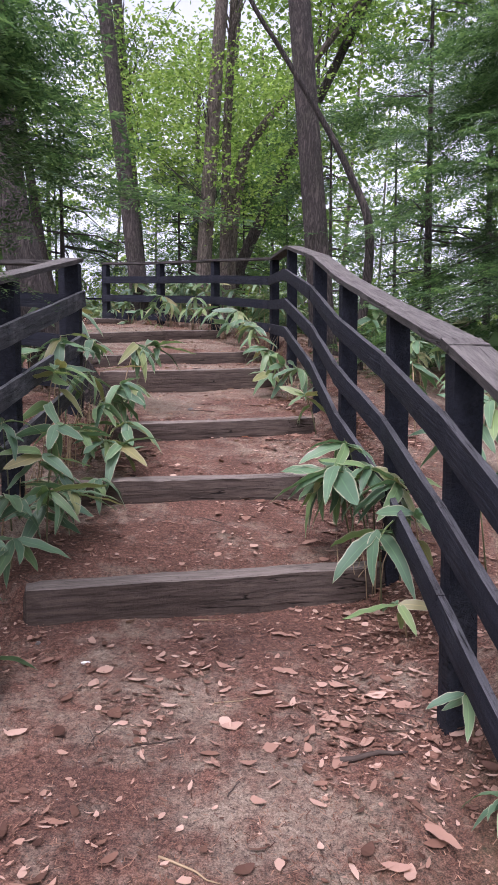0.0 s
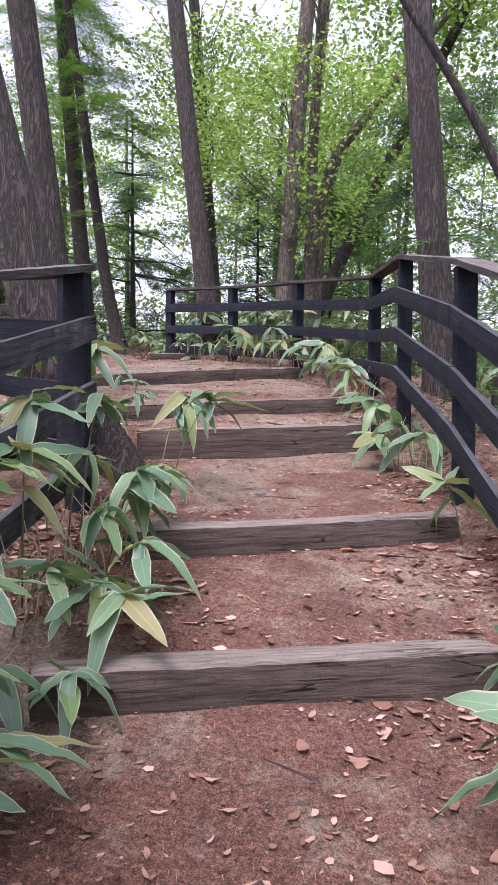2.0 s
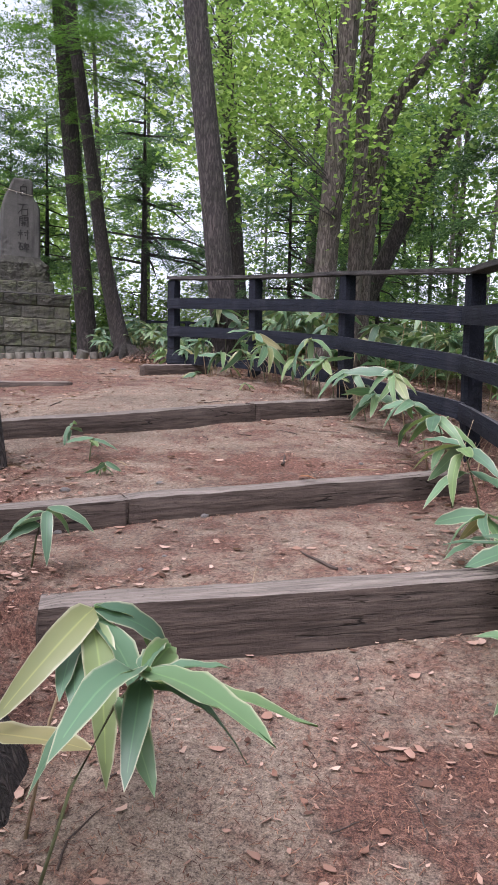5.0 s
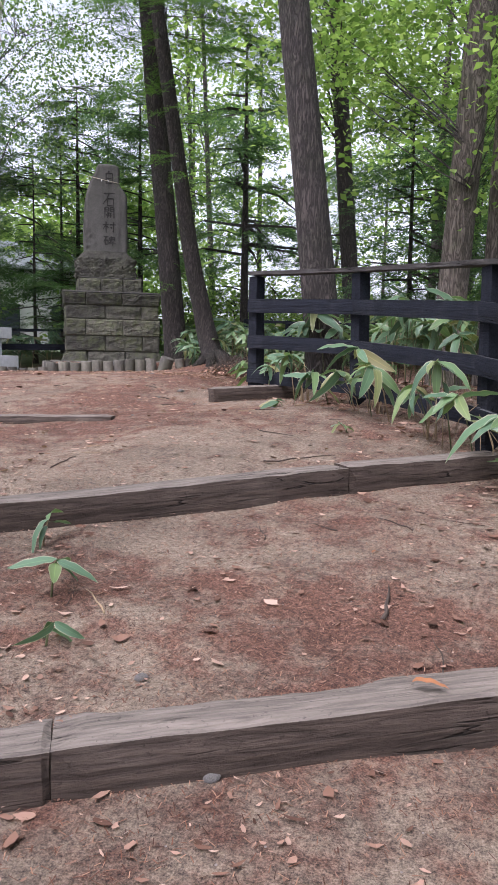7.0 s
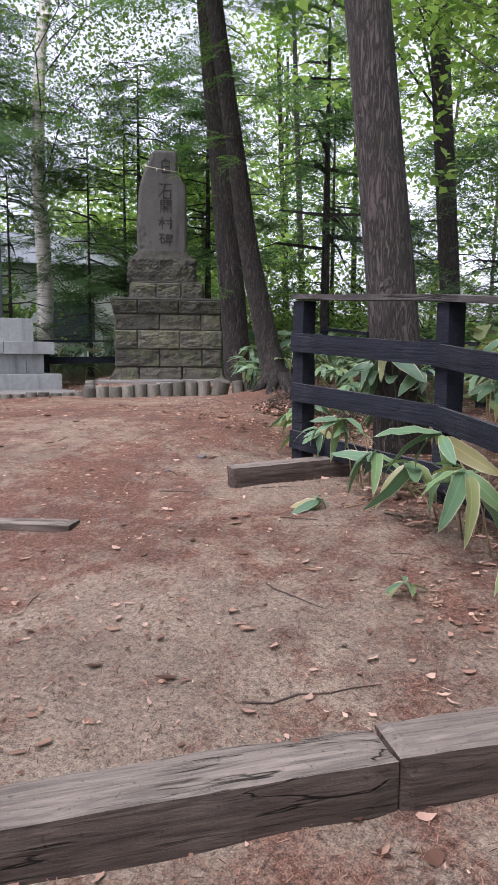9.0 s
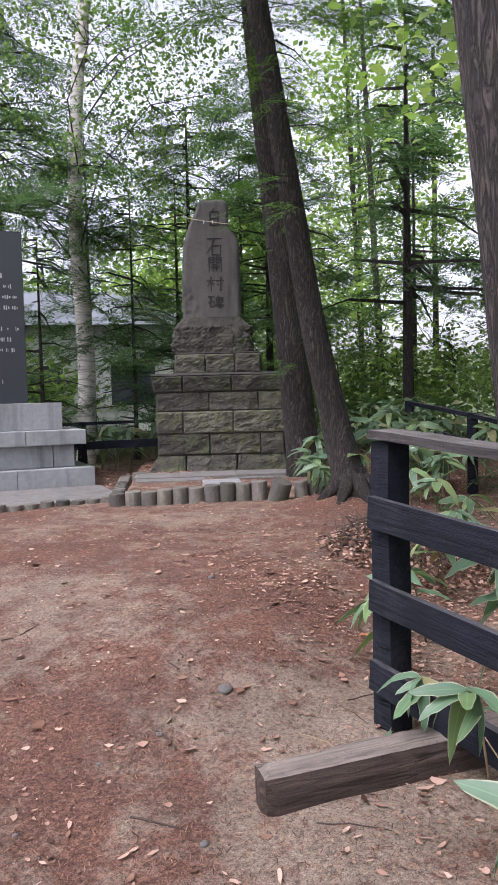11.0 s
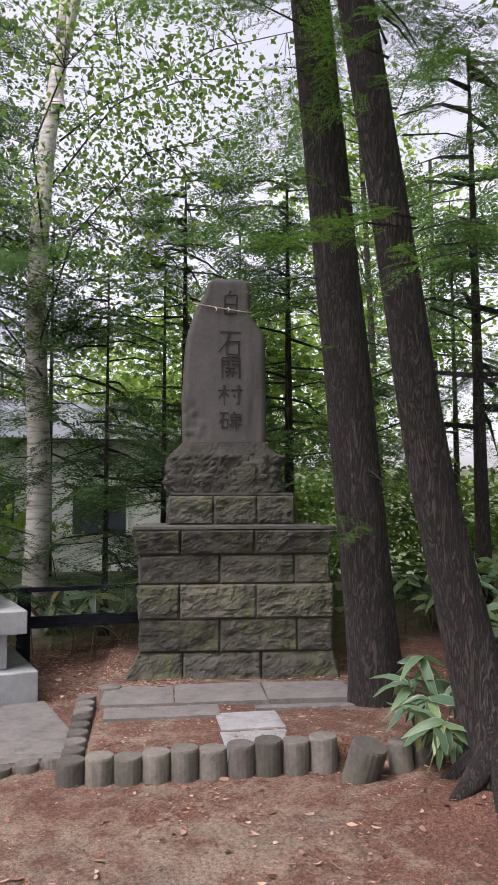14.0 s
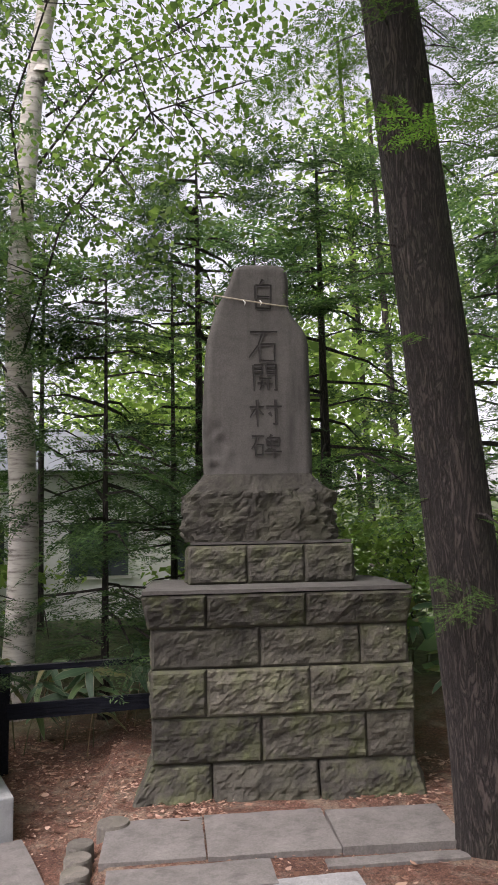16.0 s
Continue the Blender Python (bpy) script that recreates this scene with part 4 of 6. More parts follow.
def clumps(rng, centre, spread, n_clump, per, clump_r, flat_z=0.45):
    """Points gathered in flattened sprays scattered in an ellipsoid, so that gaps stay between."""
    c = rng.normal(0, 1, (n_clump, 3))
    c /= np.linalg.norm(c, axis=1)[:, None]
    c *= (rng.uniform(0.15, 1, n_clump) ** (1 / 2.2))[:, None]
    c = c * np.array(spread) + np.array(centre)
    k = np.repeat(np.arange(n_clump), per)
    off = rng.normal(0, 1, (n_clump * per, 3)) * np.array([clump_r, clump_r, clump_r * flat_z])
    return c[k] + off, c


def branch_set(rng, trunk_top, centres, r, mat, count):
    """Limbs from points along a trunk line towards clump centres, as one soup of thin three-sided tubes."""
    out = []
    base, top = np.array(trunk_top[0]), np.array(trunk_top[1])
    pick = rng.choice(len(centres), min(count, len(centres)), replace=False)
    for i in pick:
        e = centres[i]
        k = np.clip((e[2] - base[2]) / max(0.1, top[2] - base[2]) - rng.uniform(0.08, 0.25), 0.15, 0.97)
        s = base + (top - base) * k
        m = (s + e) / 2 + np.array([0, 0, 0.12 * np.linalg.norm(e - s)]) + rng.normal(0, 0.06, 3) * np.linalg.norm(e - s)
        chain = [s, (s + m) / 2 + rng.normal(0, 0.03, 3), m, (m + e) / 2 + rng.normal(0, 0.05, 3), e]
        ring = []
        for q, p in enumerate(chain):
            rr = r * (1 - 0.85 * q / 4) * rng.uniform(0.8, 1.1)
            ring.append([p + rr * np.array([math.cos(t), math.sin(t), 0.5 * math.sin(t + 1)]) for t in (0, 2.1, 4.2)])
        for q in range(4):
            for j in range(3):
                l = (j + 1) % 3
                out += [ring[q][j], ring[q][l], ring[q + 1][l], ring[q + 1][j]]
    return soup("branchwork", np.array(out), 4, mat)


def broad_tree(x, y, r, height, lean, seed, bark, leaf, crown, n_clump, per, clump_r, size, label, limbs=30, flare=0.35, name="tree", bend=0.0, z=None, r_top=0.35, flat=0.35, level=False):
    """crown: (low, high, spread) above the foot."""
    rng = np.random.default_rng(seed)
    if level:
        zb = gz(x, y)
    else:
        foot = (x, y, float(plan_z(x, y)) if z is None else z)
        head = upright(foot[0] + lean[0], foot[1] + lean[1], foot[2] + height)
        x, y, zb = upright(*foot)
        lean = (head[0] - x, head[1] - y)
    root = thing(name, Matrix.Translation((x, y, zb)), label, "tree", "woodland trees")
    top = Vector((lean[0], lean[1], height))
    side = Vector((bend, bend * 0.4, 0))
    pts = [(0, 0, -0.25), (lean[0] * 0.03, lean[1] * 0.03, height * 0.04), tuple(top * 0.33 + side * 0.7), tuple(top * 0.66 + side), tuple(top)]
    part("trunk", trunk_mesh(pts, r, r * r_top, flare, seed, bark, 20 if r > 0.1 else 10), root)
    if n_clump:
        lo, hi, sp = crown
        mid = ((lean[0]) * (lo + hi) / 2 / height, lean[1] * (lo + hi) / 2 / height, (lo + hi) / 2)
        pts_l, cs = clumps(rng, mid, (sp, sp, (hi - lo) / 2), n_clump, per, clump_r)
        tagged(part("crown", soup("crown", leaf_quads(rng, pts_l, size, flat), 4, leaf), root), kind="stuff")
        tagged(part("branchwork", branch_set(rng, ((0, 0, 0), tuple(top)), cs, max(0.012, r * 0.16), bark, limbs), root), kind="stuff")
    return root


def spray(rng, ln, needle, dense=1.0, droop=0.25, larch=False):
    """One conifer bough lying along +x: a twig with side twigs, each set with flat needles. Returns quads."""
    tips = []
    n_side = int(ln / 0.05 * dense) + 3
    for k in range(n_side):
        u = (k + 0.5) / n_side
        side = -1 if k % 2 else 1
        a = math.radians(rng.uniform(42, 68)) * side
        sl = ln * 0.5 * (1 - u * 0.85) * rng.uniform(0.6, 1.1)
        p0 = np.array([u * ln, 0, -droop * ln * u * u])
        tips.append((p0, np.array([math.cos(a), math.sin(a), -0.12 + rng.normal(0, 0.08)]), sl))
    tips.append((np.zeros(3), np.array([1, 0, -droop * 0.6]), ln))
    quads = []
    for p0, d, sl in tips:
        d = d / np.linalg.norm(d)
        n = max(2, int(sl / (needle * 0.55)))
        u = (np.arange(n) + 0.5) / n
        base = p0 + d * (sl * u)[:, None] + np.array([0, 0, -1]) * (droop * 0.35 * sl * u * u)[:, None]
        lat = np.cross(d, [0, 0, 1.0])
        lat /= np.linalg.norm(lat) + 1e-9
        for sgn in (-1, 1):
            dirs = d * 0.65 + lat * sgn * 0.8 + rng.normal(0, 0.16, (n, 3))
            dirs /= np.linalg.norm(dirs, axis=1)[:, None]
            ln_n = needle * rng.uniform(0.7, 1.25, n)[:, None]
            wv = np.cross(dirs, [0, 0, 1.0]) * ln_n * 0.16
            wv[:, 2] += rng.normal(0, 0.1, n) * needle * 0.3
            quads.append(np.stack([base, base + dirs * ln_n * 0.5 + wv, base + dirs * ln_n, base + dirs * ln_n * 0.5 - wv], 1))
    return np.concatenate(quads).reshape(-1, 3)


def place_sprays(library, rng, places):
    """places: rows of x, y, z, yaw, pitch, scale."""
    out = []
    for x, y, z, yaw, pitch, s in places:
        v = library[rng.integers(len(library))] * s
        cp, sp_, cy_, sy_ = math.cos(pitch), math.sin(pitch), math.cos(yaw), math.sin(yaw)
        roll = rng.normal(0, 0.25)
        cr, sr = math.cos(roll), math.sin(roll)
        w = np.stack([v[:, 0], v[:, 1] * cr - v[:, 2] * sr, v[:, 1] * sr + v[:, 2] * cr], 1)
        w = np.stack([w[:, 0] * cp - w[:, 2] * sp_, w[:, 1], w[:, 0] * sp_ + w[:, 2] * cp], 1)
        w = np.stack([w[:, 0] * cy_ - w[:, 1] * sy_, w[:, 0] * sy_ + w[:, 1] * cy_, w[:, 2]], 1)
        out.append(w + np.array([x, y, z]))
    return np.concatenate(out)


lib_rng = np.random.default_rng(77)
SPRAY_NEAR = [spray(lib_rng, 0.55, 0.024, 1.0) for _ in range(4)]
SPRAY_MID = [spray(lib_rng, 0.8, 0.06, 0.75) for _ in range(4)]
SPRAY_FAR = [spray(lib_rng, 1.1, 0.13, 0.45) for _ in range(4)]


def boughs(rng, n, z0, z1, reach0, reach1, library, per_m, lean=(0, 0), size=1.0, arc=(0, 2 * math.pi), fall=-0.15):
    """Boughs round a stem: rows for place_sprays, and the limb lines."""
    rows, lines = [], []
    for k in range(n):
        u = rng.uniform() if k > 6 else 1.0 - 0.02 * k
        z = z0 + (z1 - z0) * u
        reach = (reach0 + (reach1 - reach0) * u) * rng.uniform(0.6, 1.15)
        a = rng.uniform(*arc)
        s = np.array([lean[0] * z, lean[1] * z, z])
        d = np.array([math.cos(a), math.sin(a), fall + rng.normal(0, 0.12)])
        lines.append((s, s + d * reach))
        m = max(3, int(reach * per_m))
        for j in range(m):
            w = 0.25 + 0.75 * (j + rng.uniform()) / m
            p = s + d * reach * w + np.array([0, 0, -0.12 * reach * w * w])
            side = rng.choice((-1, 1)) * rng.uniform(0.2, 1.0) * (1 - 0.5 * w)
            rows.append((p[0], p[1], p[2], a + side, fall * 0.6 + rng.normal(0, 0.2), size * rng.uniform(0.6, 1.1)))
    return rows, lines


def limb_soup(lines, r, mat, rng):
    out = []
    for s, e in lines:
        m = (s + e) / 2 + np.array([0, 0, 0.05 * np.linalg.norm(e - s)])
        chain = [s, m, e - np.array([0, 0, 0.08 * np.linalg.norm(e - s)])]
        ring = []
        for q, p in enumerate(chain):
            rr = r * (1.0, 0.6, 0.15)[q]
            ring.append([p + rr * np.array([math.cos(t), math.sin(t), math.sin(t + 1)]) for t in (0, 2.1, 4.2)])
        for q in range(2):
            for j in range(3):
                l = (j + 1) % 3
                out += [ring[q][j], ring[q][l], ring[q + 1][l], ring[q + 1][j]]
    return soup("branchwork", np.array(out), 4, mat)


def conifer(x, y, r, height, seed, n, low, reach, label, library=None, size=1.0, per_m=5, mat=None, bark=None, lean=(0, 0), arc=(0, 2 * math.pi), z=None, fall=-0.15, top_reach=0.45, limb_r=0.018, high=None):
    rng = np.random.default_rng(seed)
    x, y, zb = upright(x, y, float(plan_z(x, y)) if z is None else z)
    root = thing("conifer", Matrix.Translation((x, y, zb)), label, "tree", "woodland trees")
    pts = [(0, 0, -0.3), (0, 0, height * 0.04), (lean[0] * height * 0.5, lean[1] * height * 0.5, height * 0.5), (lean[0] * height, lean[1] * height, height)]
    part("trunk", trunk_mesh(pts, r, 0.008, 0.3, seed, bark or BARK_DARK, 14), root)
    rows, lines = boughs(rng, n, low, high or height, reach, top_reach, library, per_m, lean, size, arc, fall)
    tagged(part("crown", soup("crown", place_sprays(library or SPRAY_MID, rng, rows), 4, mat or NEEDLE), root), kind="stuff")
    tagged(part("branchwork", limb_soup(lines, limb_r, bark or BARK_DARK, rng), root), kind="stuff")
    return root

# the trees beside the path
broad_tree(-1.82, 6.80, 0.200, 9.5, (-2.1, -0.71), 3, BARK, LEAF_GREEN, (7, 10, 2), 12, 40, 0.45, 0.12, "leaning furrowed brown trunk with a shaggy foot", flare=0.35, r_top=0.6, level=True)
broad_tree(-2.54, 8.80, 0.150, 12, (-1.24, -0.6), 33, BARK, LEAF_GREEN, (9, 13, 2), 12, 40, 0.45, 0.12, "straight brown trunk standing behind a leaning one", flare=0.4, r_top=0.6, level=True)
broad_tree(-1.98, 13.66, 0.205, 13, (-1.31, -0.52), 4, BARK, LEAF_GREEN, (9, 14, 3), 16, 40, 0.45, 0.12, "straight furrowed brown trunk behind the fence", flare=0.4, r_top=0.3, level=True)
broad_tree(0.94, 9.29, 0.180, 13, (-0.99, 0.18), 5, BARK, LEAF_GREEN, (9, 14, 3), 14, 40, 0.45, 0.12, "thick furrowed brown trunk behind the fence", flare=0.4, r_top=0.5, level=True)
broad_tree(-0.98, 15.0, 0.19, 14, (0.9, 0.3), 6, BARK_PALE, LEAF_LIME, (6, 15, 3.2), 60, 44, 0.45, 0.12, "pale ridged trunk among low evergreens", flare=0.4, bend=-0.25)
broad_tree(-2.77, 19.67, 0.155, 13, (-0.95, -0.13), 10, BARK_DARK, LEAF_LIME, (5, 13, 2.8), 46, 40, 0.45, 0.12, "slim dark trunk behind a thicker one", r_top=0.75, level=True)
# the twin larches beside the monument
twin = thing("larch", Matrix.Translation((-4.38, 17.02, gz(-4.38, 17.02))), "leaning dark larch trunk with spreading roots", "tree", "woodland trees")
part("trunk", trunk_mesh([(0.05, 0, -0.3), (0, 0.02, 0.0), (-0.14, 0.08, 0.40), (-0.24, 0.04, 0.90), (-0.36, -0.09, 1.70), (-0.48, -0.33, 3.1), (-0.77, -0.84, 6.2), (-1.3, -1.8, 12.2)], 0.178, 0.075, 1.0, 12, BARK_DARK, 28), twin)
mate = broad_tree(-5.48, 18.14, 0.225, 15, (-0.75, -1.32), 13, BARK_DARK, LARCH, (6, 14, 2.4), 0, 60, 0.4, 0.1, "upright dark larch trunk beside the monument", flare=0.3, r_top=0.3, name="larch", level=True)


def free_trunk(name, pts, r0, r1, mat, label, crown=0, seed=0, leaf=None, size=0.12, spread=1.4):
    """A bent trunk through points of the plan, with a crown about its upper end."""
    pts = [upright(*p) for p in pts]
    base = Vector(pts[0])
    root = thing(name, Matrix.Translation(base), label, "tree", "woodland trees")
    loc = [tuple(Vector(p) - base) for p in pts]
    part("trunk", trunk_mesh([(loc[0][0], loc[0][1], -0.3)] + loc, r0, r1, 0.3, seed, mat, 14), root)
    if crown:
        rng = np.random.default_rng(seed + 900)
        pl, cs = clumps(rng, loc[-1], (spread, spread, spread * 0.8), crown, 50, 0.4)
        tagged(part("crown", soup("crown", leaf_quads(rng, pl, size, 0.35), 4, leaf), root), kind="stuff")
        tagged(part("branchwork", branch_set(rng, (loc[-2], tuple(np.array(loc[-1]) + [0, 0, 1])), cs, 0.022, mat, 20 if name == "tree" else 6), root), kind="stuff")
    return root


free_trunk("tree", [(-0.56, 15.6, 0.9), (-0.56, 15.6, 2.5), (-0.60, 15.6, 4.0), (-0.62, 15.6, 6.0), (-0.5, 15.7, 12)], 0.14, 0.07, BARK_PALE, "slim upright trunk beside a pale one", 60, 7, LEAF_LIME, 0.12, 2.4)
free_trunk("tree", [(-0.42, 15.95, 0.9), (-0.45, 15.9, 2.7), (-0.30, 15.9, 4.4), (0.05, 15.9, 5.1), (0.66, 15.85, 5.9), (2.2, 15.9, 8.0)], 0.16, 0.08, BARK_PALE, "pale trunk bending far over", 60, 8, LEAF_LIME, 0.12, 2.2)
free_trunk("tree", [(-0.75, 16.7, 0.8), (-0.2, 16.66, 2.5), (0.28, 16.64, 3.7), (0.72, 16.6, 4.7), (2.4, 16.5, 8.5)], 0.17, 0.10, BARK, "brown trunk leaning over the slope", 60, 9, LEAF_LIME, 0.12, 2.4)
free_trunk("sapling", [(1.22, 8.07, 1.1), (1.25, 8.06, 2.3), (1.0, 8.1, 2.93), (0.62, 8.14, 3.54), (0.22, 8.16, 4.1), (-0.2, 8.16, 4.7), (-0.45, 8.2, 5.6)], 0.06, 0.02, BARK_DARK, "thin dark sapling arching over the fence", 12, 15, LEAF_GREEN, 0.055, 0.9)
# birch, with a fork
free_trunk("birch", [(-10.0, 19.3, 0.3), (-9.93, 19.38, 2.0), (-9.95, 19.38, 4.0), (-9.85, 19.45, 5.8), (-9.68, 19.6, 7.4), (-9.2, 19.9, 12.0)], 0.175, 0.06, BIRCH, "white-barked birch with forked limbs", 70, 14, LEAF_LIME, 0.06, 3.4)
free_trunk("birch_limb", [(-9.74, 19.55, 6.7), (-9.45, 19.5, 7.4), (-9.0, 19.4, 8.3), (-8.4, 19.3, 9.4)], 0.07, 0.03, BIRCH, "pale forked limb rising from the birch", 40, 16, LEAF_LIME, 0.06, 2.4)

# leafy branches reaching over the clearing, and feathery larch shoots on the twin trunks
rng = np.random.default_rng(5)
over = thing("birch_bough", Matrix.Translation(upright(-8.6, 19.2, 5.4)), "sparse birch boughs with small fresh leaves", "branch", "woodland trees")
pl, cs = clumps(rng, (-1.2, 0, 0.6), (3.3, 2.0, 2.5), 330, 40, 0.30)
tagged(part("leaves", soup("leaves", leaf_quads(rng, pl, 0.066, 0.2), 4, LEAF_GREEN), over), kind="stuff")
arms = [np.array(p) for p in ([(-1.35, 0.3, -1.6), (-0.6, 0.0, -0.6), (0.6, -0.3, -0.1), (1.9, -0.5, -0.3)], [(-1.3, 0.3, -0.6), (-0.7, -0.5, 0.2), (0.2, -1.0, 0.5), (1.2, -1.5, 0.4)],
                                [(-1.25, 0.3, 0.2), (-0.4, 0.4, 1.0), (0.8, 0.6, 1.4), (2.2, 0.7, 1.3)], [(-1.3, 0.3, -2.0), (-1.9, 0.1, -1.2), (-2.4, -0.3, -0.7), (-2.9, -0.6, -0.8)],
                                [(-1.2, 0.4, 0.8), (-1.0, 1.0, 1.5), (-0.2, 1.6, 1.9), (0.6, 1.9, 1.8)])]
for arm in arms:
    part("bough", tube("bough", [tuple(p) for p in arm], [0.014, 0.010, 0.007, 0.003], BARK, 7), over)
fine_lines = []
for c in cs:
    best = min((np.linalg.norm(arm[i] + (arm[i + 1] - arm[i]) * k - c), tuple(arm[i] + (arm[i + 1] - arm[i]) * k)) for arm in arms for i in range(3) for k in (0.2, 0.6, 1.0))
    fine_lines.append((np.array(best[1]), c))
tagged(part("branchwork", limb_soup([q for q in fine_lines if np.linalg.norm(q[0] - q[1]) < 1.1], 0.005, BARK_DARK, rng), over), kind="stuff")


def shoots(root, lean, z0, z1, n, reach, seed, mat, library, per_m, size=1.0):
    r = np.random.default_rng(seed)
    rows, lines = boughs(r, n, z0, z1, reach, reach, library, per_m, lean, size, fall=-0.1)
    tagged(part("shoot_foliage", soup("shoot_foliage", place_sprays(library, r, rows), 4, mat), root, None, "feathery fresh green needle shoots"), kind="stuff")
    tagged(part("branchwork", limb_soup(lines, 0.008, BARK_DARK, r), root), kind="stuff")


MATE_LEAN, TWIN_LEAN = (-0.05, -0.088), (-0.105, -0.14)
shoots(mate, MATE_LEAN, 1.2, 4.6, 40, 0.5, 3, LARCH, SPRAY_NEAR, 6, 0.5)
shoots(mate, MATE_LEAN, 3.4, 8.0, 46, 0.70, 4, LARCH, SPRAY_NEAR, 7, 0.75)
shoots(mate, MATE_LEAN, 4.6, 9.0, 44, 1.45, 14, LARCH, SPRAY_NEAR, 8, 1.1)
shoots(twin, TWIN_LEAN, 4.4, 9.0, 56, 1.55, 15, LARCH, SPRAY_NEAR, 8, 1.1)
shoots(twin, TWIN_LEAN, 2.2, 8.0, 60, 0.62, 5, LARCH, SPRAY_NEAR, 7, 0.7)

maple = thing("maple_bough", Matrix.Translation(upright(-1.0, 15.1, 4.7)), "spreading boughs of fresh lime-green maple leaves", "branch", "woodland trees")
pl, cs = clumps(rng, (0.3, 0, 0), (2.7, 1.4, 1.7), 125, 44, 0.26)
tagged(part("leaves", soup("leaves", leaf_quads(rng, pl, 0.085, 0.45), 4, LEAF_LIME), maple), kind="stuff")
tagged(part("branchwork", branch_set(rng, ((0, -0.1, -2.5), (0.1, 0, 3)), cs, 0.014, BARK, 30), maple), kind="stuff")

screen = thing("maple_bough", Matrix.Translation(upright(-2.35, 16.4, 5.7)), "airy boughs of lime-green maple leaves on a slim trunk", "branch", "woodland trees")
pl, cs = clumps(rng, (0, 0, 0), (1.7, 1.0, 1.6), 70, 42, 0.26)
tagged(part("leaves", soup("leaves", leaf_quads(rng, pl, 0.08, 0.45), 4, LEAF_LIME), screen), kind="stuff")
tagged(part("branchwork", branch_set(rng, ((-0.2, -0.2, -2.0), (-0.5, -0.2, 2.5)), cs, 0.012, BARK_DARK, 26), screen), kind="stuff")

for k, (px, py, pz, n_c, sp, say) in enumerate(((-1.0, 17.6, 5.6, 90, (2.0, 1.0, 1.9), "airy maple boughs in fresh leaf on the slope"), (-3.3, 19.2, 6.6, 80, (1.7, 1.0, 1.9), "airy maple boughs above the low rail fence"))):
    r = np.random.default_rng(720 + k)
    spread = thing("maple_bough", Matrix.Translation(upright(px, py, pz)), say, "branch", "woodland trees")
    pl, cs = clumps(r, (0, 0, 0), sp, n_c, 40, 0.26)
    tagged(part("leaves", soup("leaves", leaf_quads(r, pl, 0.085, 0.45), 4, LEAF_GREEN if k == 1 else LEAF_LIME), spread), kind="stuff")
    tagged(part("branchwork", branch_set(r, ((0.1, 0, -2.6), (-0.2, 0, 2.6)), cs, 0.013, BARK_DARK, 30), spread), kind="stuff")

# dark needle boughs before the birch, and leafy twigs above it
r = np.random.default_rng(731)
dark = thing("evergreen_bough", Matrix.Translation(upright(-8.9, 18.0, 4.0)), "dark evergreen bough crossing the white birch", "branch", "woodland trees")
rows, lines = boughs(r, 9, -0.25, 0.35, 1.5, 1.6, SPRAY_NEAR, 9, (0, 0), 0.8, (-1.0, -0.1), 0.02)
lines = [(a + np.array([-1.2, 0.4, 0]), b + np.array([-1.2, 0.4, 0])) for a, b in lines]
rows = [(q[0] - 1.2, q[1] + 0.4, q[2], q[3], q[4], q[5]) for q in rows]
tagged(part("needles", soup("needles", place_sprays(SPRAY_NEAR, r, rows), 4, NEEDLE), dark), kind="stuff")
tagged(part("branchwork", limb_soup(lines, 0.012, BARK_DARK, r), dark), kind="stuff")

# conifers: understorey behind the fence, round the monument and over the path
conifer(-8.55, 20.3, 0.10, 5.2, 31, 56, 0.6, 1.5, "small dark evergreen beside the monument", SPRAY_MID, 0.8, 5)
conifer(-8.95, 19.35, 0.05, 3.7, 45, 44, 0.1, 1.25, "dense young evergreen behind the low fence", SPRAY_MID, 0.9, 6)
conifer(-7.45, 20.9, 0.11, 5.2, 32, 60, 1.6, 1.7, "dark evergreen rising behind the monument", SPRAY_MID, 1.0, 5)
conifer(-9.4, 17.9, 0.05, 3.0, 33, 40, 0.3, 0.8, "young evergreen behind the granite memorial", SPRAY_MID, 0.6, 5)
conifer(-11.0, 18.6, 0.12, 9.0, 34, 90, 3.0, 2.0, "dark evergreen beyond the black stele", SPRAY_MID, 1.0, 4)
conifer(-5.3, 21.3, 0.14, 6.5, 35, 44, 2.0, 2.3, "wide dark evergreen with crooked limbs", SPRAY_MID, 1.0, 4, limb_r=0.035)
conifer(-9.5, 21.2, 0.07, 4.6, 44, 24, 0.6, 1.4, "thin dark evergreen before the house", SPRAY_MID, 0.8, 4)
conifer(-1.7, 18.4, 0.07, 4.0, 37, 60, 0.5, 1.4, "young evergreen behind the fence", SPRAY_MID, 0.9, 4)
conifer(-0.1, 18.0, 0.06, 3.6, 38, 60, 0.4, 1.3, "young evergreen behind the pale trunks", SPRAY_MID, 0.9, 4)
conifer(1.6, 14.2, 0.08, 4.6, 39, 44, 0.8, 1.6, "dark evergreen on the slope", SPRAY_MID, 0.9, 4)
conifer(2.6, 10.6, 0.10, 6.5, 40, 60, 1.2, 1.9, "dark evergreen beyond the fence", SPRAY_MID, 0.9, 5)
conifer(4.2, 8.2, 0.13, 8.0, 41, 120, 1.2, 3.5, "tall dark evergreen spreading towards the path", SPRAY_MID, 1.0, 4, arc=(1.9, 4.2))
conifer(4.4, 13.4, 0.12, 8.0, 42, 70, 1.4, 2.2, "tall dark evergreen on the slope", SPRAY_MID, 1.0, 4)
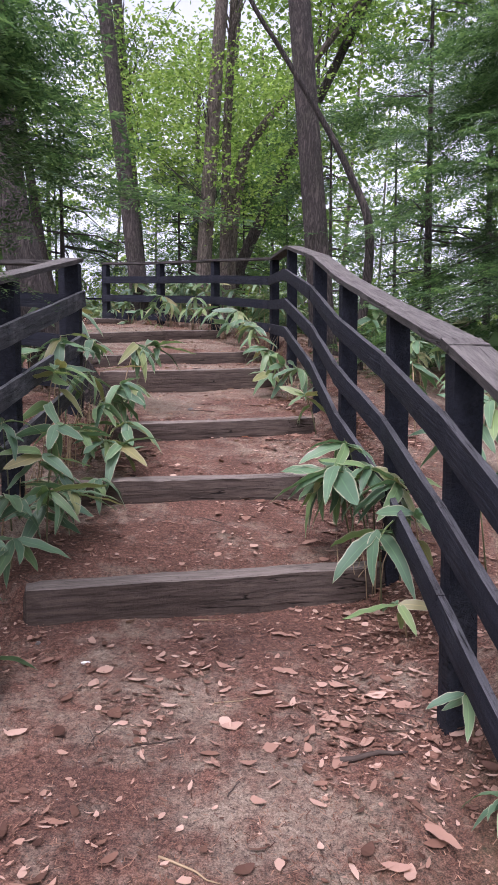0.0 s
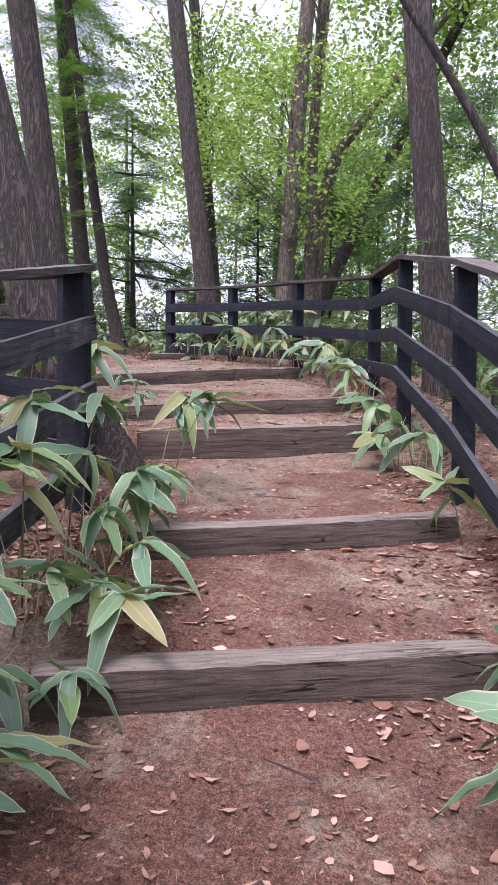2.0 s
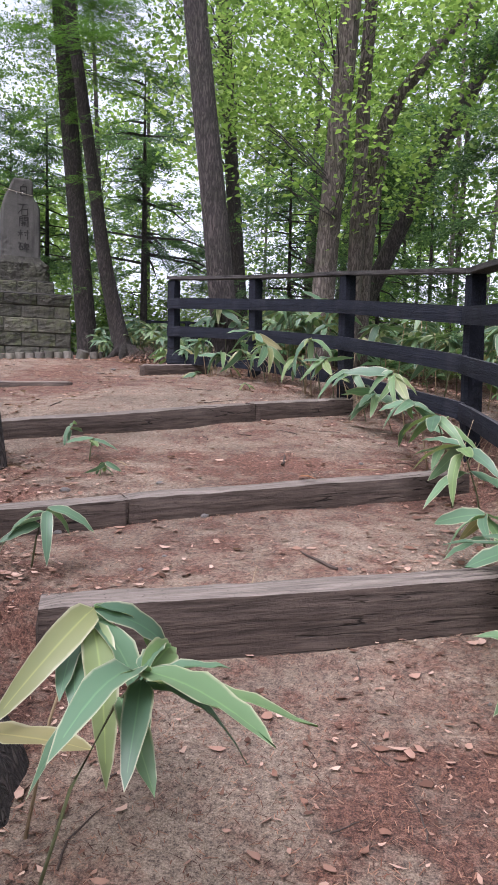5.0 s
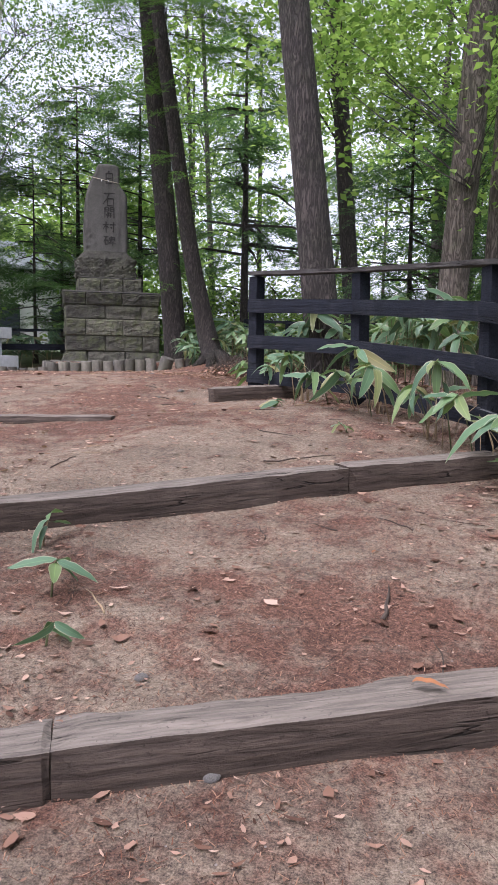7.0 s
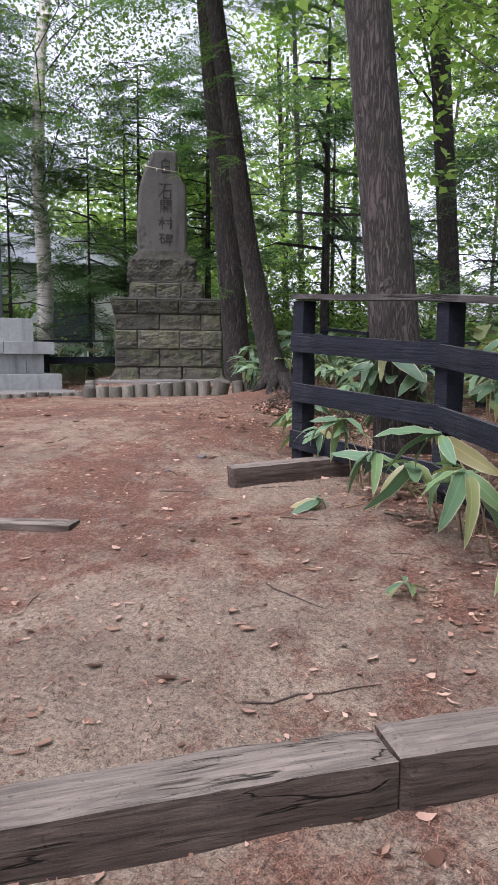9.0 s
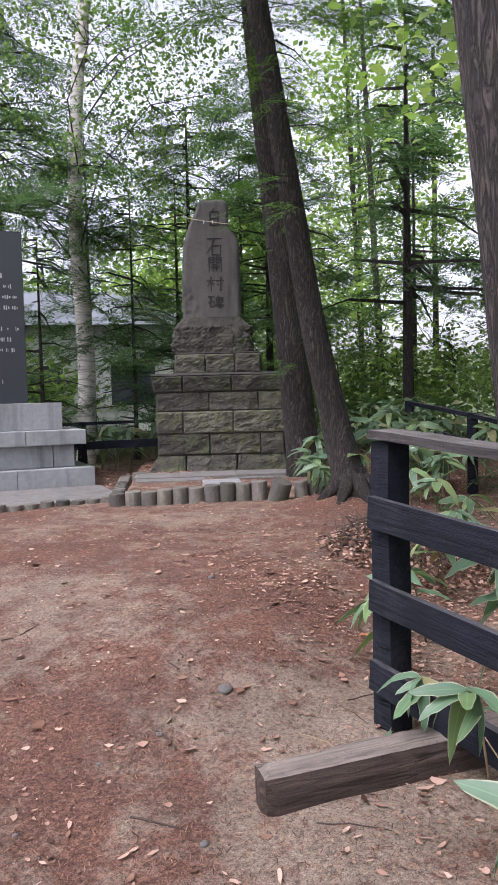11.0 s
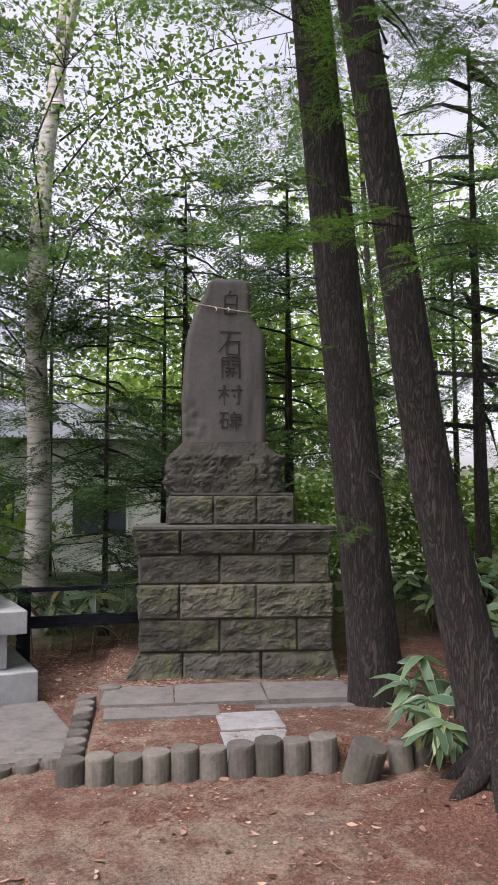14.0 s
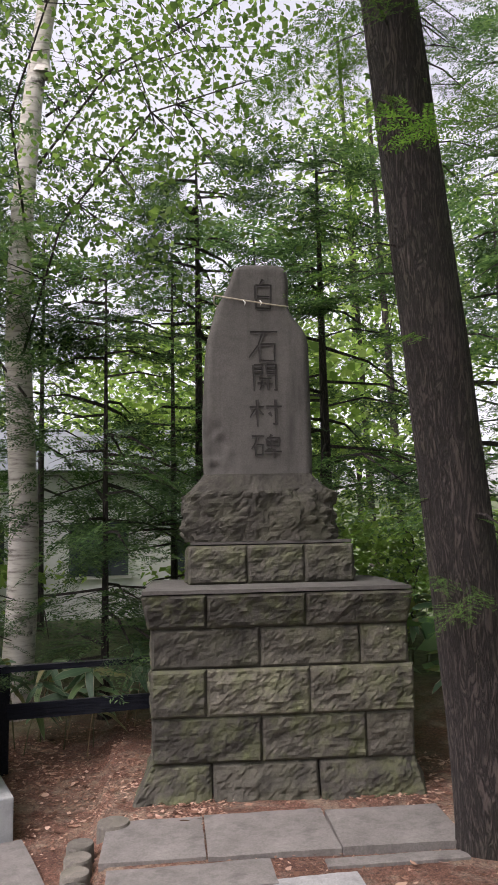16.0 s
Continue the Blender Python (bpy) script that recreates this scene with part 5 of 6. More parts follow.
conifer(-3.1, 3.1, 0.12, 6.5, 43, 22, 1.35, 2.30, "dark evergreen hanging over the path", SPRAY_NEAR, 1.05, 15, arc=(-0.55, -0.26), fall=0.0, high=2.35, top_reach=2.55)
conifer(-3.6, 5.6, 0.10, 5.5, 46, 5, 1.9, 1.5, "slender dark evergreen beside the leaning trunk", SPRAY_NEAR, 1.1, 12, arc=(-1.0, -0.4), fall=-0.05, high=2.6, top_reach=1.6)
for k, (x, y, h) in enumerate([(-6.3, 24.5, 6), (-3.9, 25, 5), (-1.6, 24, 5), (1.2, 22.5, 6), (4.0, 20, 7), (-9.6, 23.5, 6), (-12.4, 22.0, 6), (-14.5, 18.5, 7), (6.5, 16, 7), (-16.5, 22, 6)]):
    conifer(x, y, 0.09, h, 60 + k, 34, 0.4, 1.9, "shadowy evergreen at the edge of the woods", SPRAY_FAR, 1.0, 4)

# woods round the hill
wood = np.random.default_rng(21)
for k in range(70):
    ang = wood.uniform(-34, 66)
    dist = wood.uniform(17, 44)
    x, y = -1.0 - dist * math.sin(math.radians(ang)), 4.0 + dist * math.cos(math.radians(ang))
    open_sky = 21 < ang < 44
    if 9 < ang < 22 and dist < 27:
        continue
    if math.hypot(x + 6, y - 17) < 7.5 or abs((x + 5) * 0.738 + (y - 15) * 0.675) < 1.8 and y < 26:
        continue
    h = wood.uniform(3.5, 5.5) if open_sky else wood.uniform(11, 17)
    mat = LEAF_LIME if wood.uniform() < 0.75 else LEAF_GREEN
    broad_tree(x, y, wood.uniform(0.08, 0.17), h, (wood.normal(0, 0.9), wood.normal(0, 0.6)), 100 + k, BARK if wood.uniform() < 0.6 else BARK_PALE, mat,
               (0.6 if k % 2 else 2.5, h + 1, wood.uniform(2.0, 3.3)), 74 if ang > 18 else 86, 32, 0.44, 0.10 + dist * 0.003, "slender woodland tree with fresh green leaves", limbs=16)

# low bushes closing the view along the hill's edge
for k in range(46):
    ang = -36 + 104 * k / 45 + wood.normal(0, 1.0)
    dist = wood.uniform(17.5, 27)
    x, y = -1.0 - dist * math.sin(math.radians(ang)), 4.0 + dist * math.cos(math.radians(ang))
    if 4 < ang < 21 and dist < 23 or abs((x + 5) * 0.738 + (y - 15) * 0.675) < 2.0:
        continue
    r = np.random.default_rng(300 + k)
    bush = thing("bush", Matrix.Translation((x, y, gz(x, y))), "leafy green bush at the edge of the hill", "bush", "bushes")
    pl, cs = clumps(r, (0, 0, 0.9), (1.7, 1.7, 1.0), 40, 30, 0.32)
    tagged(part("foliage", soup("foliage", leaf_quads(r, pl, 0.14, 0.35), 4, LEAF_LIME if k % 3 else LEAF_GREEN), bush), kind="stuff")
    tagged(part("stem_work", branch_set(r, ((0, 0, -0.3), (0, 0, 1.6)), cs, 0.02, BARK_DARK, 14), bush), kind="stuff")

# lime-green bushes seen between the monument and the larches
for k, (x, y) in enumerate(((-7.3, 23.0), (-6.0, 22.6), (-4.9, 22.2), (-3.6, 21.4), (-8.4, 22.4))):
    r = np.random.default_rng(360 + k)
    bush = thing("bush", Matrix.Translation((x, y, gz(x, y))), "lime-green leafy bush behind the monument", "bush", "bushes")
    pl, cs = clumps(r, (0, 0, 0.9), (1.0, 1.0, 0.9), 44, 34, 0.26)
    tagged(part("foliage", soup("foliage", leaf_quads(r, pl, 0.09, 0.35), 4, LEAF_LIME), bush), kind="stuff")
    tagged(part("stem_work", branch_set(r, ((0, 0, -0.3), (0, 0, 1.4)), cs, 0.016, BARK_DARK, 14), bush), kind="stuff")

# unseen woods behind and beside the path's start, added for reflections and light
for k in range(26):
    ang = 80 + 226 * k / 25 + wood.normal(0, 3)
    dist = wood.uniform(9, 22)
    x, y = -1.0 - dist * math.sin(math.radians(ang)), 4.0 + dist * math.cos(math.radians(ang))
    if abs(x) < 2.5 and y < 2:
        continue
    h = wood.uniform(9, 14)
    broad_tree(x, y, wood.uniform(0.1, 0.2), h, (wood.normal(0, 0.6), wood.normal(0, 0.6)), 400 + k, BARK, LEAF_GREEN, (3, h + 1, 2.8), 40, 24, 0.5, 0.2, "unseen woodland tree added for reflections and light", limbs=12)

# ---- bamboo grass ----
def blade(ln, wd, droop, fold, seed):
    """A broad pointed blade along +x from its stalk, with a folded midrib and a curl."""
    n = 8
    verts, faces, uvs = [], [], []
    r = random.Random(seed)
    twist = r.uniform(-0.5, 0.5)
    for k in range(n + 1):
        u = k / n
        w = wd / 2 * (math.sin(math.pi * min(1, u * 0.92 + 0.08)) ** 0.6) * (1 - 0.35 * u) * (1 if k < n else 0.02)
        if k == 0:
            w = 0.004
        x = ln * (u - 0.12 * droop * u ** 3)
        z = -droop * ln * u * u
        for j, s in enumerate((-1, 0, 1)):
            tw = twist * u
            yy, zz = s * w * math.cos(tw), s * w * math.sin(tw)
            wave = 0.004 * math.sin(u * 17 + seed) * abs(s)
            verts.append((x, yy, z + zz + abs(s) * w * fold + wave))
            uvs.append((0.5 + 0.5 * s, u))
    for k in range(n):
        for j in range(2):
            a = k * 3 + j
            faces.append((a, a + 3, a + 4, a + 1))
    return mesh_from("leaf", verts, faces, SASA, True, uvs)


BLADES = [blade(0.26, 0.078, 0.22, 0.22, 1), blade(0.22, 0.068, 0.5, 0.3, 2), blade(0.28, 0.084, 0.10, 0.15, 3), blade(0.24, 0.07, 0.75, 0.35, 4), blade(0.18, 0.058, 0.3, 0.4, 5)]


def sasa(x, y, height, lean, seed, n_leaf=8, scale=1.0, z=None, face=None, hang=10):
    """One cane of bamboo grass with a whorl of blades at its tip. face: the way its blades lean to, in degrees."""
    r = random.Random(seed)
    x, y, zb = spot(x, y)
    root = thing("bamboo_grass", Matrix.Translation((x, y, zb)), "broad-leaved bamboo grass with pale bleached leaf margins", "plant", "bamboo grass")
    tip = Vector((lean[0], lean[1], height))
    pts = [(0, 0, -0.05), tuple(tip * 0.4 + Vector((0, 0, height * 0.12))), tuple(tip * 0.75 + Vector((0, 0, height * 0.1))), tuple(tip)]
    part("stem", tube("stem", pts, [0.005, 0.004, 0.0035, 0.002], DEAD_STEM if seed % 3 == 0 else STEM, 5), root)
    main = math.atan2(lean[1], lean[0]) if face is None else math.radians(face)
    for k in range(n_leaf):
        low = k >= n_leaf - 2
        a = main + (k - (n_leaf - 3) / 2) / max(1, n_leaf - 3) * r.uniform(3.4, 4.6) + r.gauss(0, 0.2) if not low else r.uniform(0, 6.28)
        p = tip * (r.uniform(0.55, 0.8) if low else r.uniform(0.93, 1.0))
        p = p + Vector((0, 0, 0.1 * height)) if low else p
        pitch = r.gauss(hang, 18)
        s = scale * r.uniform(0.75, 1.2)
        m = Matrix.Translation(p) @ pose(0, 0, 0, r.gauss(0, 25), pitch, math.degrees(a)) @ Matrix.Scale(s, 4)
        part("leaf", BLADES[r.randrange(len(BLADES))], root, m)
    return root


sr = random.Random(8)
# named clumps where the camera passes close
for x, y, h, lx, ly, n, s in (
        (-1.10, 6.40, 0.55, 0.16, 0.05, 9, 1.15),
        (-1.12, 4.95, 0.36, 0.18, -0.05, 9, 1.05), (-1.15, 4.55, 0.30, 0.16, -0.08, 8, 1.0), (-1.20, 5.15, 0.52, 0.10, -0.06, 9, 1.0), (-1.22, 4.75, 0.62, 0.06, -0.10, 9, 1.0),
        (-1.15, 3.95, 0.42, 0.10, -0.12, 9, 1.0), (-1.20, 3.55, 0.30, 0.08, -0.10, 8, 1.05), (-1.18, 4.25, 0.20, 0.14, -0.10, 7, 0.95), (-1.16, 3.2, 0.40, 0.02, -0.12, 8, 0.9),
        (-1.25, 2.75, 0.36, 0.05, -0.10, 7, 0.9), (-0.93, 2.55, 0.14, 0.04, 0.02, 4, 0.8), (-1.24, 5.45, 0.66, 0.10, 0.0, 9, 1.0), (-1.22, 3.8, 0.62, -0.02, -0.06, 8, 1.0),
        (0.68, 3.75, 0.58, -0.16, -0.14, 10, 1.35), (0.76, 3.80, 0.50, -0.06, -0.14, 10, 1.2), (0.86, 3.60, 0.56, -0.05, -0.15, 10, 1.2), (0.74, 3.42, 0.44, -0.05, -0.12, 9, 1.15), (0.92, 3.35, 0.44, -0.08, -0.10, 9, 1.1), (0.66, 3.9, 0.44, -0.14, -0.05, 9, 1.2), (0.70, 4.25, 0.34, -0.08, -0.06, 8, 1.0),
        (0.80, 3.1, 0.18, -0.06, -0.06, 6, 0.85), (0.86, 2.3, 0.18, -0.06, -0.06, 6, 0.65), (0.86, 1.9, 0.10, -0.04, -0.02, 5, 0.6),
        (0.60, 5.8, 0.32, -0.10, -0.05, 8, 1.0), (0.58, 6.4, 0.36, -0.12, -0.06, 9, 1.0), (0.50, 7.0, 0.34, -0.14, -0.05, 8, 1.0), (0.36, 7.5, 0.42, -0.12, -0.08, 9, 1.05),
        (0.22, 8.2, 0.45, -0.14, -0.06, 9, 1.05), (0.16, 8.9, 0.5, -0.12, -0.06, 9, 1.05), (0.08, 9.5, 0.45, -0.12, -0.06, 9, 1.0), (-0.02, 10.2, 0.5, -0.12, -0.08, 9, 1.1),
        (-0.30, 10.8, 0.40, -0.12, -0.10, 9, 1.1), (-0.55, 11.2, 0.45, -0.12, -0.12, 9, 1.05), (-0.85, 11.65, 0.34, -0.10, -0.14, 8, 1.0), (-1.15, 12.05, 0.40, -0.12, -0.14, 9, 1.05),
        (-1.45, 12.4, 0.30, -0.12, -0.14, 8, 1.0), (-1.72, 12.72, 0.26, -0.12, -0.12, 8, 1.0), (-2.08, 13.0, 0.40, -0.06, -0.10, 9, 0.85), (-2.32, 13.2, 0.30, -0.04, -0.06, 8, 0.7),
        (-2.42, 13.1, 0.10, -0.03, -0.05, 6, 0.55), (-2.0, 12.35, 0.05, -0.06, -0.04, 5, 0.7), (-1.35, 11.55, 0.06, -0.05, -0.06, 6, 0.55),
        (-1.62, 7.55, 0.25, 0.10, -0.05, 6, 0.8), (-1.78, 8.75, 0.08, 0.04, 0.0, 5, 0.6), (-1.95, 9.05, 0.14, 0.03, 0.0, 5, 0.6), (-2.25, 9.45, 0.12, 0.04, 0.0, 4, 0.6),
        (-0.86, 4.62, 0.20, 0.10, -0.10, 9, 1.05), (-0.90, 4.9, 0.26, 0.12, -0.05, 9, 1.05), (-0.92, 4.35, 0.16, 0.08, -0.10, 8, 1.0), (-0.95, 3.9, 0.24, 0.06, -0.12, 9, 1.05), (-1.0, 5.05, 0.5, 0.16, -0.02, 9, 1.1), (-0.98, 3.6, 0.34, 0.05, -0.10, 9, 1.05),
        (-1.02, 4.65, 0.22, 0.16, -0.10, 8, 1.0), (-1.05, 5.3, 0.42, 0.18, -0.04, 9, 1.0), (-1.08, 3.75, 0.22, 0.10, -0.14, 8, 1.0), (-1.12, 4.1, 0.55, 0.10, -0.10, 9, 1.0), (-1.25, 4.45, 0.7, 0.12, -0.06, 9, 1.0),
        (-1.10, 3.4, 0.16, 0.06, -0.10, 7, 1.0), (-1.18, 3.05, 0.22, 0.04, -0.12, 7, 0.95), (-1.3, 4.9, 0.75, 0.10, -0.08, 9, 1.0), (-1.0, 5.6, 0.30, 0.14, 0.0, 8, 1.0), (-1.06, 4.85, 0.14, 0.16, -0.06, 7, 0.9),
        (0.74, 3.9, 0.62, -0.16, -0.10, 9, 1.05), (0.66, 3.9, 0.46, -0.16, -0.08, 10, 1.1), (0.70, 4.6, 0.26, -0.06, -0.08, 8, 0.9),
        (0.40, 7.2, 0.22, -0.16, -0.10, 8, 1.0), (0.30, 7.9, 0.30, -0.16, -0.10, 8, 1.0), (-0.10, 10.5, 0.30, -0.16, -0.12, 9, 1.1), (-0.70, 11.45, 0.55, -0.10, -0.12, 9, 1.1), (-1.30, 12.2, 0.5, -0.1, -0.12, 9, 1.0),
        (-4.55, 17.15, 0.26, -0.12, -0.12, 9, 0.9), (-4.85, 17.45, 0.42, -0.1, -0.12, 9, 0.95), (-4.2, 17.5, 0.55, 0.0, -0.12, 9, 1.0), (-3.95, 17.35, 0.4, 0.08, -0.12, 9, 1.0), (-3.5, 17.0, 0.5, 0.06, -0.12, 9, 1.05), (-3.15, 16.6, 0.3, 0.06, -0.14, 9, 1.05),
        (-4.72, 17.35, 0.38, -0.08, -0.12, 10, 1.0), (-4.62, 17.15, 0.26, -0.10, -0.12, 10, 0.95), (-4.82, 17.55, 0.48, -0.06, -0.14, 10, 1.0), (-4.50, 17.40, 0.5, -0.02, -0.12, 10, 1.0), (-4.58, 17.30, 0.16, -0.12, -0.10, 9, 0.9), (-4.75, 17.25, 0.34, -0.10, -0.10, 9, 0.9), (-4.62, 17.5, 0.45, -0.05, -0.10, 9, 0.95), (-4.95, 17.75, 0.3, -0.02, -0.1, 9, 0.8), (-4.40, 17.3, 0.36, 0.08, -0.1, 9, 0.9),
        (-3.65, 16.7, 0.42, 0.05, -0.12, 9, 1.0), (-3.3, 16.3, 0.45, 0.05, -0.14, 9, 1.0), (-3.85, 17.1, 0.5, 0.0, -0.1, 9, 1.0), (-3.0, 15.8, 0.40, 0.02, -0.12, 9, 1.0), (-2.85, 15.1, 0.42, -0.06, -0.10, 9, 1.0),
        (-2.75, 14.4, 0.40, -0.08, -0.08, 9, 1.0), (-2.7, 13.9, 0.38, -0.10, -0.08, 8, 1.0)):
    sasa(x, y, h, (lx, ly), sr.randrange(9999), n, s)
sasa(-1.0, 6.20, 0.56, (0.27, -0.03), 71, 11, 1.25, None, -10, -6)
# stands outside the fences and behind the monuments
for k in range(270):
    zone = k % 6
    if zone == 0:
        x, y = sr.uniform(1.0, 2.4), sr.uniform(3.0, 9.5)
    elif zone == 1:
        i = sr.randrange(7, 10)
        a, b = FENCE_R[i], FENCE_R[i + 1] if i < 10 else FENCE_R[10]
        q = between(a, b, sr.random())
        x, y = q[0] + sr.uniform(0.12, 0.9), q[1] + sr.uniform(0.15, 0.9)
    elif zone == 2:
        x, y = sr.uniform(-3.6, -1.65), sr.uniform(3.2, 7.2)
    elif zone == 3:
        x, y = sr.uniform(-4.6, -1.2), sr.uniform(17.3, 19.5) - 0.3
        if math.hypot(x + 4.27, y - 16.5) < 0.6:
            continue
    elif zone == 4:
        x, y = sr.uniform(-6.1, -4.2), sr.uniform(18.5, 20.6)
        if x < -4.9 and y < 19.8:
            continue
    else:
        x = sr.uniform(-10.5, -6.6)
        y = 18.25 + (x + 9.0) * 0.86 + sr.uniform(0.25, 1.4)
    a = sr.uniform(0, 6.28)
    sasa(x, y, sr.uniform(0.35, 0.75), (0.12 * math.cos(a), 0.12 * math.sin(a)), sr.randrange(9999), sr.choice((8, 9, 10)), sr.uniform(0.95, 1.25))

# dense stand farther out, past counting
rng = np.random.default_rng(9)
n = 9000
tx = np.concatenate([rng.uniform(1.2, 6.5, n // 2), rng.uniform(-7, 2.5, n // 2)])
ty = np.concatenate([rng.uniform(2.5, 15, n // 2), rng.uniform(15.5, 22, n // 2)])
keep = (rng.uniform(0, 1, len(tx)) < np.clip((6.5 + np.sin(ty * 1.7) * 0.9 - tx) / 1.6, 0, 1) * np.clip((22 + np.sin(tx * 2.1) * 0.8 - ty) / 1.5, 0, 1) * np.clip((ty - 2.5 + np.sin(tx * 3) * 0.8) / 1.5, 0, 1)) & ~((tx < -2.2) & (ty < 20.3)) & ~((tx < 2.6) & (ty < 12))
tx, ty = tx[keep], ty[keep]
tz = ground_z(tx, ty) + rng.uniform(0.1, 0.75, len(tx))
thicket = new("bamboo_grass_thicket", soup("bamboo_grass_thicket", leaf_quads(rng, np.stack([tx, ty, tz], 1), 0.25, 0.55), 4,
              leaf_material("bamboo_grass_far", [(0.05, 0.11, 0.05), (0.09, 0.17, 0.07), (0.16, 0.22, 0.10), (0.30, 0.28, 0.16)], 0.3)))
tagged(thicket, "thick stand of bamboo grass on the slope", "plant", kind="stuff")

# dry canes and straw at the foot of the fences
for x0, y0 in ((-1.12, 5.2), (-1.15, 4.7), (-1.05, 4.95), (-1.0, 5.35), (-1.2, 4.2), (0.7, 3.6), (-2.0, 13.0), (-0.8, 11.6), (0.45, 7.0), (-0.4, 11.15), (-1.3, 12.3), (0.3, 9.3)):
    tuft = thing("dry_cane_tuft", Matrix.Translation(spot(x0, y0)), "tuft of dry straw-coloured canes by the fence", "plant", "dry canes")
    for k in range(12):
        a, h = sr.uniform(0, 6.28), sr.uniform(0.15, 0.42)
        l = sr.uniform(0.03, 0.2)
        bx, by = sr.gauss(0, 0.06), sr.gauss(0, 0.06)
        part("cane", tube("cane", [(bx, by, -0.03), (bx + l * 0.3 * math.cos(a), by + l * 0.3 * math.sin(a), h * 0.6), (bx + l * math.cos(a), by + l * math.sin(a), h)], [0.0035, 0.003, 0.0015], DEAD_STEM, 4), tuft)

# ---- stump by the fence end ----
stump = thing("tree_stump", Matrix.Translation((-1.40, 6.58, gz(-1.40, 6.58))), "low shaggy brown stump beside the fence end", "stump")
part("wood", trunk_mesh([(0.03, -0.03, -0.2), (0, 0, 0.05), (-0.05, 0.02, 0.22), (-0.10, 0.04, 0.36), (-0.13, 0.05, 0.43)], 0.20, 0.012, 0.25, 4, BARK, 34, 0.35), stump)

# ---- roots of the leaning larch ----
for k, (a, ln) in enumerate(((-172, 0.42), (-128, 0.46), (-84, 0.50), (-40, 0.55), (6, 0.5))):
    c, s = math.cos(math.radians(a)), math.sin(math.radians(a))
    pts = [(c * ln * u, s * ln * u, 0.16 * (1 - u) ** 1.6 - 0.10 * u + 0.015 + gz(twin.location.x + c * ln * u, twin.location.y + s * ln * u) - twin.location.z + 0.02) for u in (0.2, 0.4, 0.6, 0.8, 1.0)]
    part("root", tube("root", pts, [0.085, 0.066, 0.046, 0.030, 0.012], BARK_DARK, 9), twin)

# ---- black rail fence behind the monuments ----
def rail_fence(pts, tops, label):
    heads = [upright(x, y, z) for (x, y), z in zip(pts, tops)]
    pts, tops = [q[:2] for q in heads], [q[2] for q in heads]
    base = Matrix.Translation((pts[0][0], pts[0][1], gz(*pts[0])))
    inv = base.inverted()
    root = thing("rail_fence", base, label, "fence", "back fences", kind="structure")
    for (x, y), zt in zip(pts, tops):
        zb = gz(x, y) - 0.2
        part("post", rough_box("post", 0.10, 0.10, zt - zb, FENCE_WOOD, (1, 1, 4), 0.003, 0.006, x), root, inv @ pose(x, y, (zt + zb) / 2))
    for k in range(len(pts) - 1):
        (x0, y0), (x1, y1) = pts[k], pts[k + 1]
        ln = math.hypot(x1 - x0, y1 - y0)
        rise = tops[k + 1] - tops[k]
        turn = pose(0, 0, 0, 0, -math.degrees(math.atan2(rise, ln)), math.degrees(math.atan2(y1 - y0, x1 - x0)))
        for d, h, w in ((0.03, 0.05, 0.07), (0.34, 0.12, 0.035)):
            part("board", rough_box("board", ln + 0.04, w, h, FENCE_WOOD, (6, 1, 1), 0.003, 0.005, k + d), root,
                 inv @ Matrix.Translation(((x0 + x1) / 2, (y0 + y1) / 2, (tops[k] + tops[k + 1]) / 2 - d)) @ turn)


rail_fence([(-12.6, 15.3), (-11.4, 16.3), (-10.2, 17.3), (-9.0, 18.25), (-7.9, 19.2), (-6.8, 20.1)], [1.2, 1.2, 1.2, 1.2, 1.19, 1.17], "low black timber rail fence behind the monuments")
rail_fence([(-4.7, 19.6), (-3.6, 18.4), (-2.7, 17.2), (-1.9, 16.5)], [1.5, 1.55, 1.6, 1.65], "black timber rail fence at the edge of the hill")

# ---- house beyond the trees ----
hx = pose(*upright(-14.6, 25.5, -0.8), 0, 0, 42)
house = thing("house", hx, "pale house with a grey metal roof behind the trees", "house")
PALE = plain_material("pale_siding", (0.62, 0.63, 0.62), 0.7, 0, 0.08, 4)
ROOF = plain_material("grey_metal_roof", (0.20, 0.22, 0.24), 0.45, 0.3, 0.15, 6)
PANE = plain_material("dark_window_glass", (0.05, 0.06, 0.07), 0.08, 0, 0.1, 3)
part("wall", bm_mesh("wall", box_bm(7, 5, 3.3, 0.02, 1, (0, 2.5, 1.65)), PALE), house)
rf = bmesh.new()
rv = [rf.verts.new(v) for v in ((-3.9, -0.5, 3.25), (3.9, -0.5, 3.25), (3.9, 2.5, 4.5), (-3.9, 2.5, 4.5), (-3.9, 5.5, 3.25), (3.9, 5.5, 3.25))]
for f in ((0, 1, 2, 3), (3, 2, 5, 4), (0, 3, 4), (1, 5, 2), (0, 4, 5, 1)):
    rf.faces.new([rv[i] for i in f])
part("roof", bm_mesh("roof", rf, ROOF), house)
for wx in (-2.2, 0.2, 2.3):
    wnd = part("window", bm_mesh("window", box_bm(1.3, 0.08, 1.2, 0.01, 1), PALE), house, Matrix.Translation((wx, -0.02, 1.7)))
    part("pane", bm_mesh("pane", box_bm(1.16, 0.04, 1.06), PANE), wnd, Matrix.Translation((0, -0.035, 0)))

# ---- litter on the ground ----
def litter_points(rng, n, dens):
    """Points over the path and clearing kept by a density in plan."""
    x, y = rng.uniform(-9.6, 1.3, n), rng.uniform(0.2, 19.4, n)
    keep = rng.uniform(0, 1, n) < dens(x, y)
    return x[keep], y[keep]


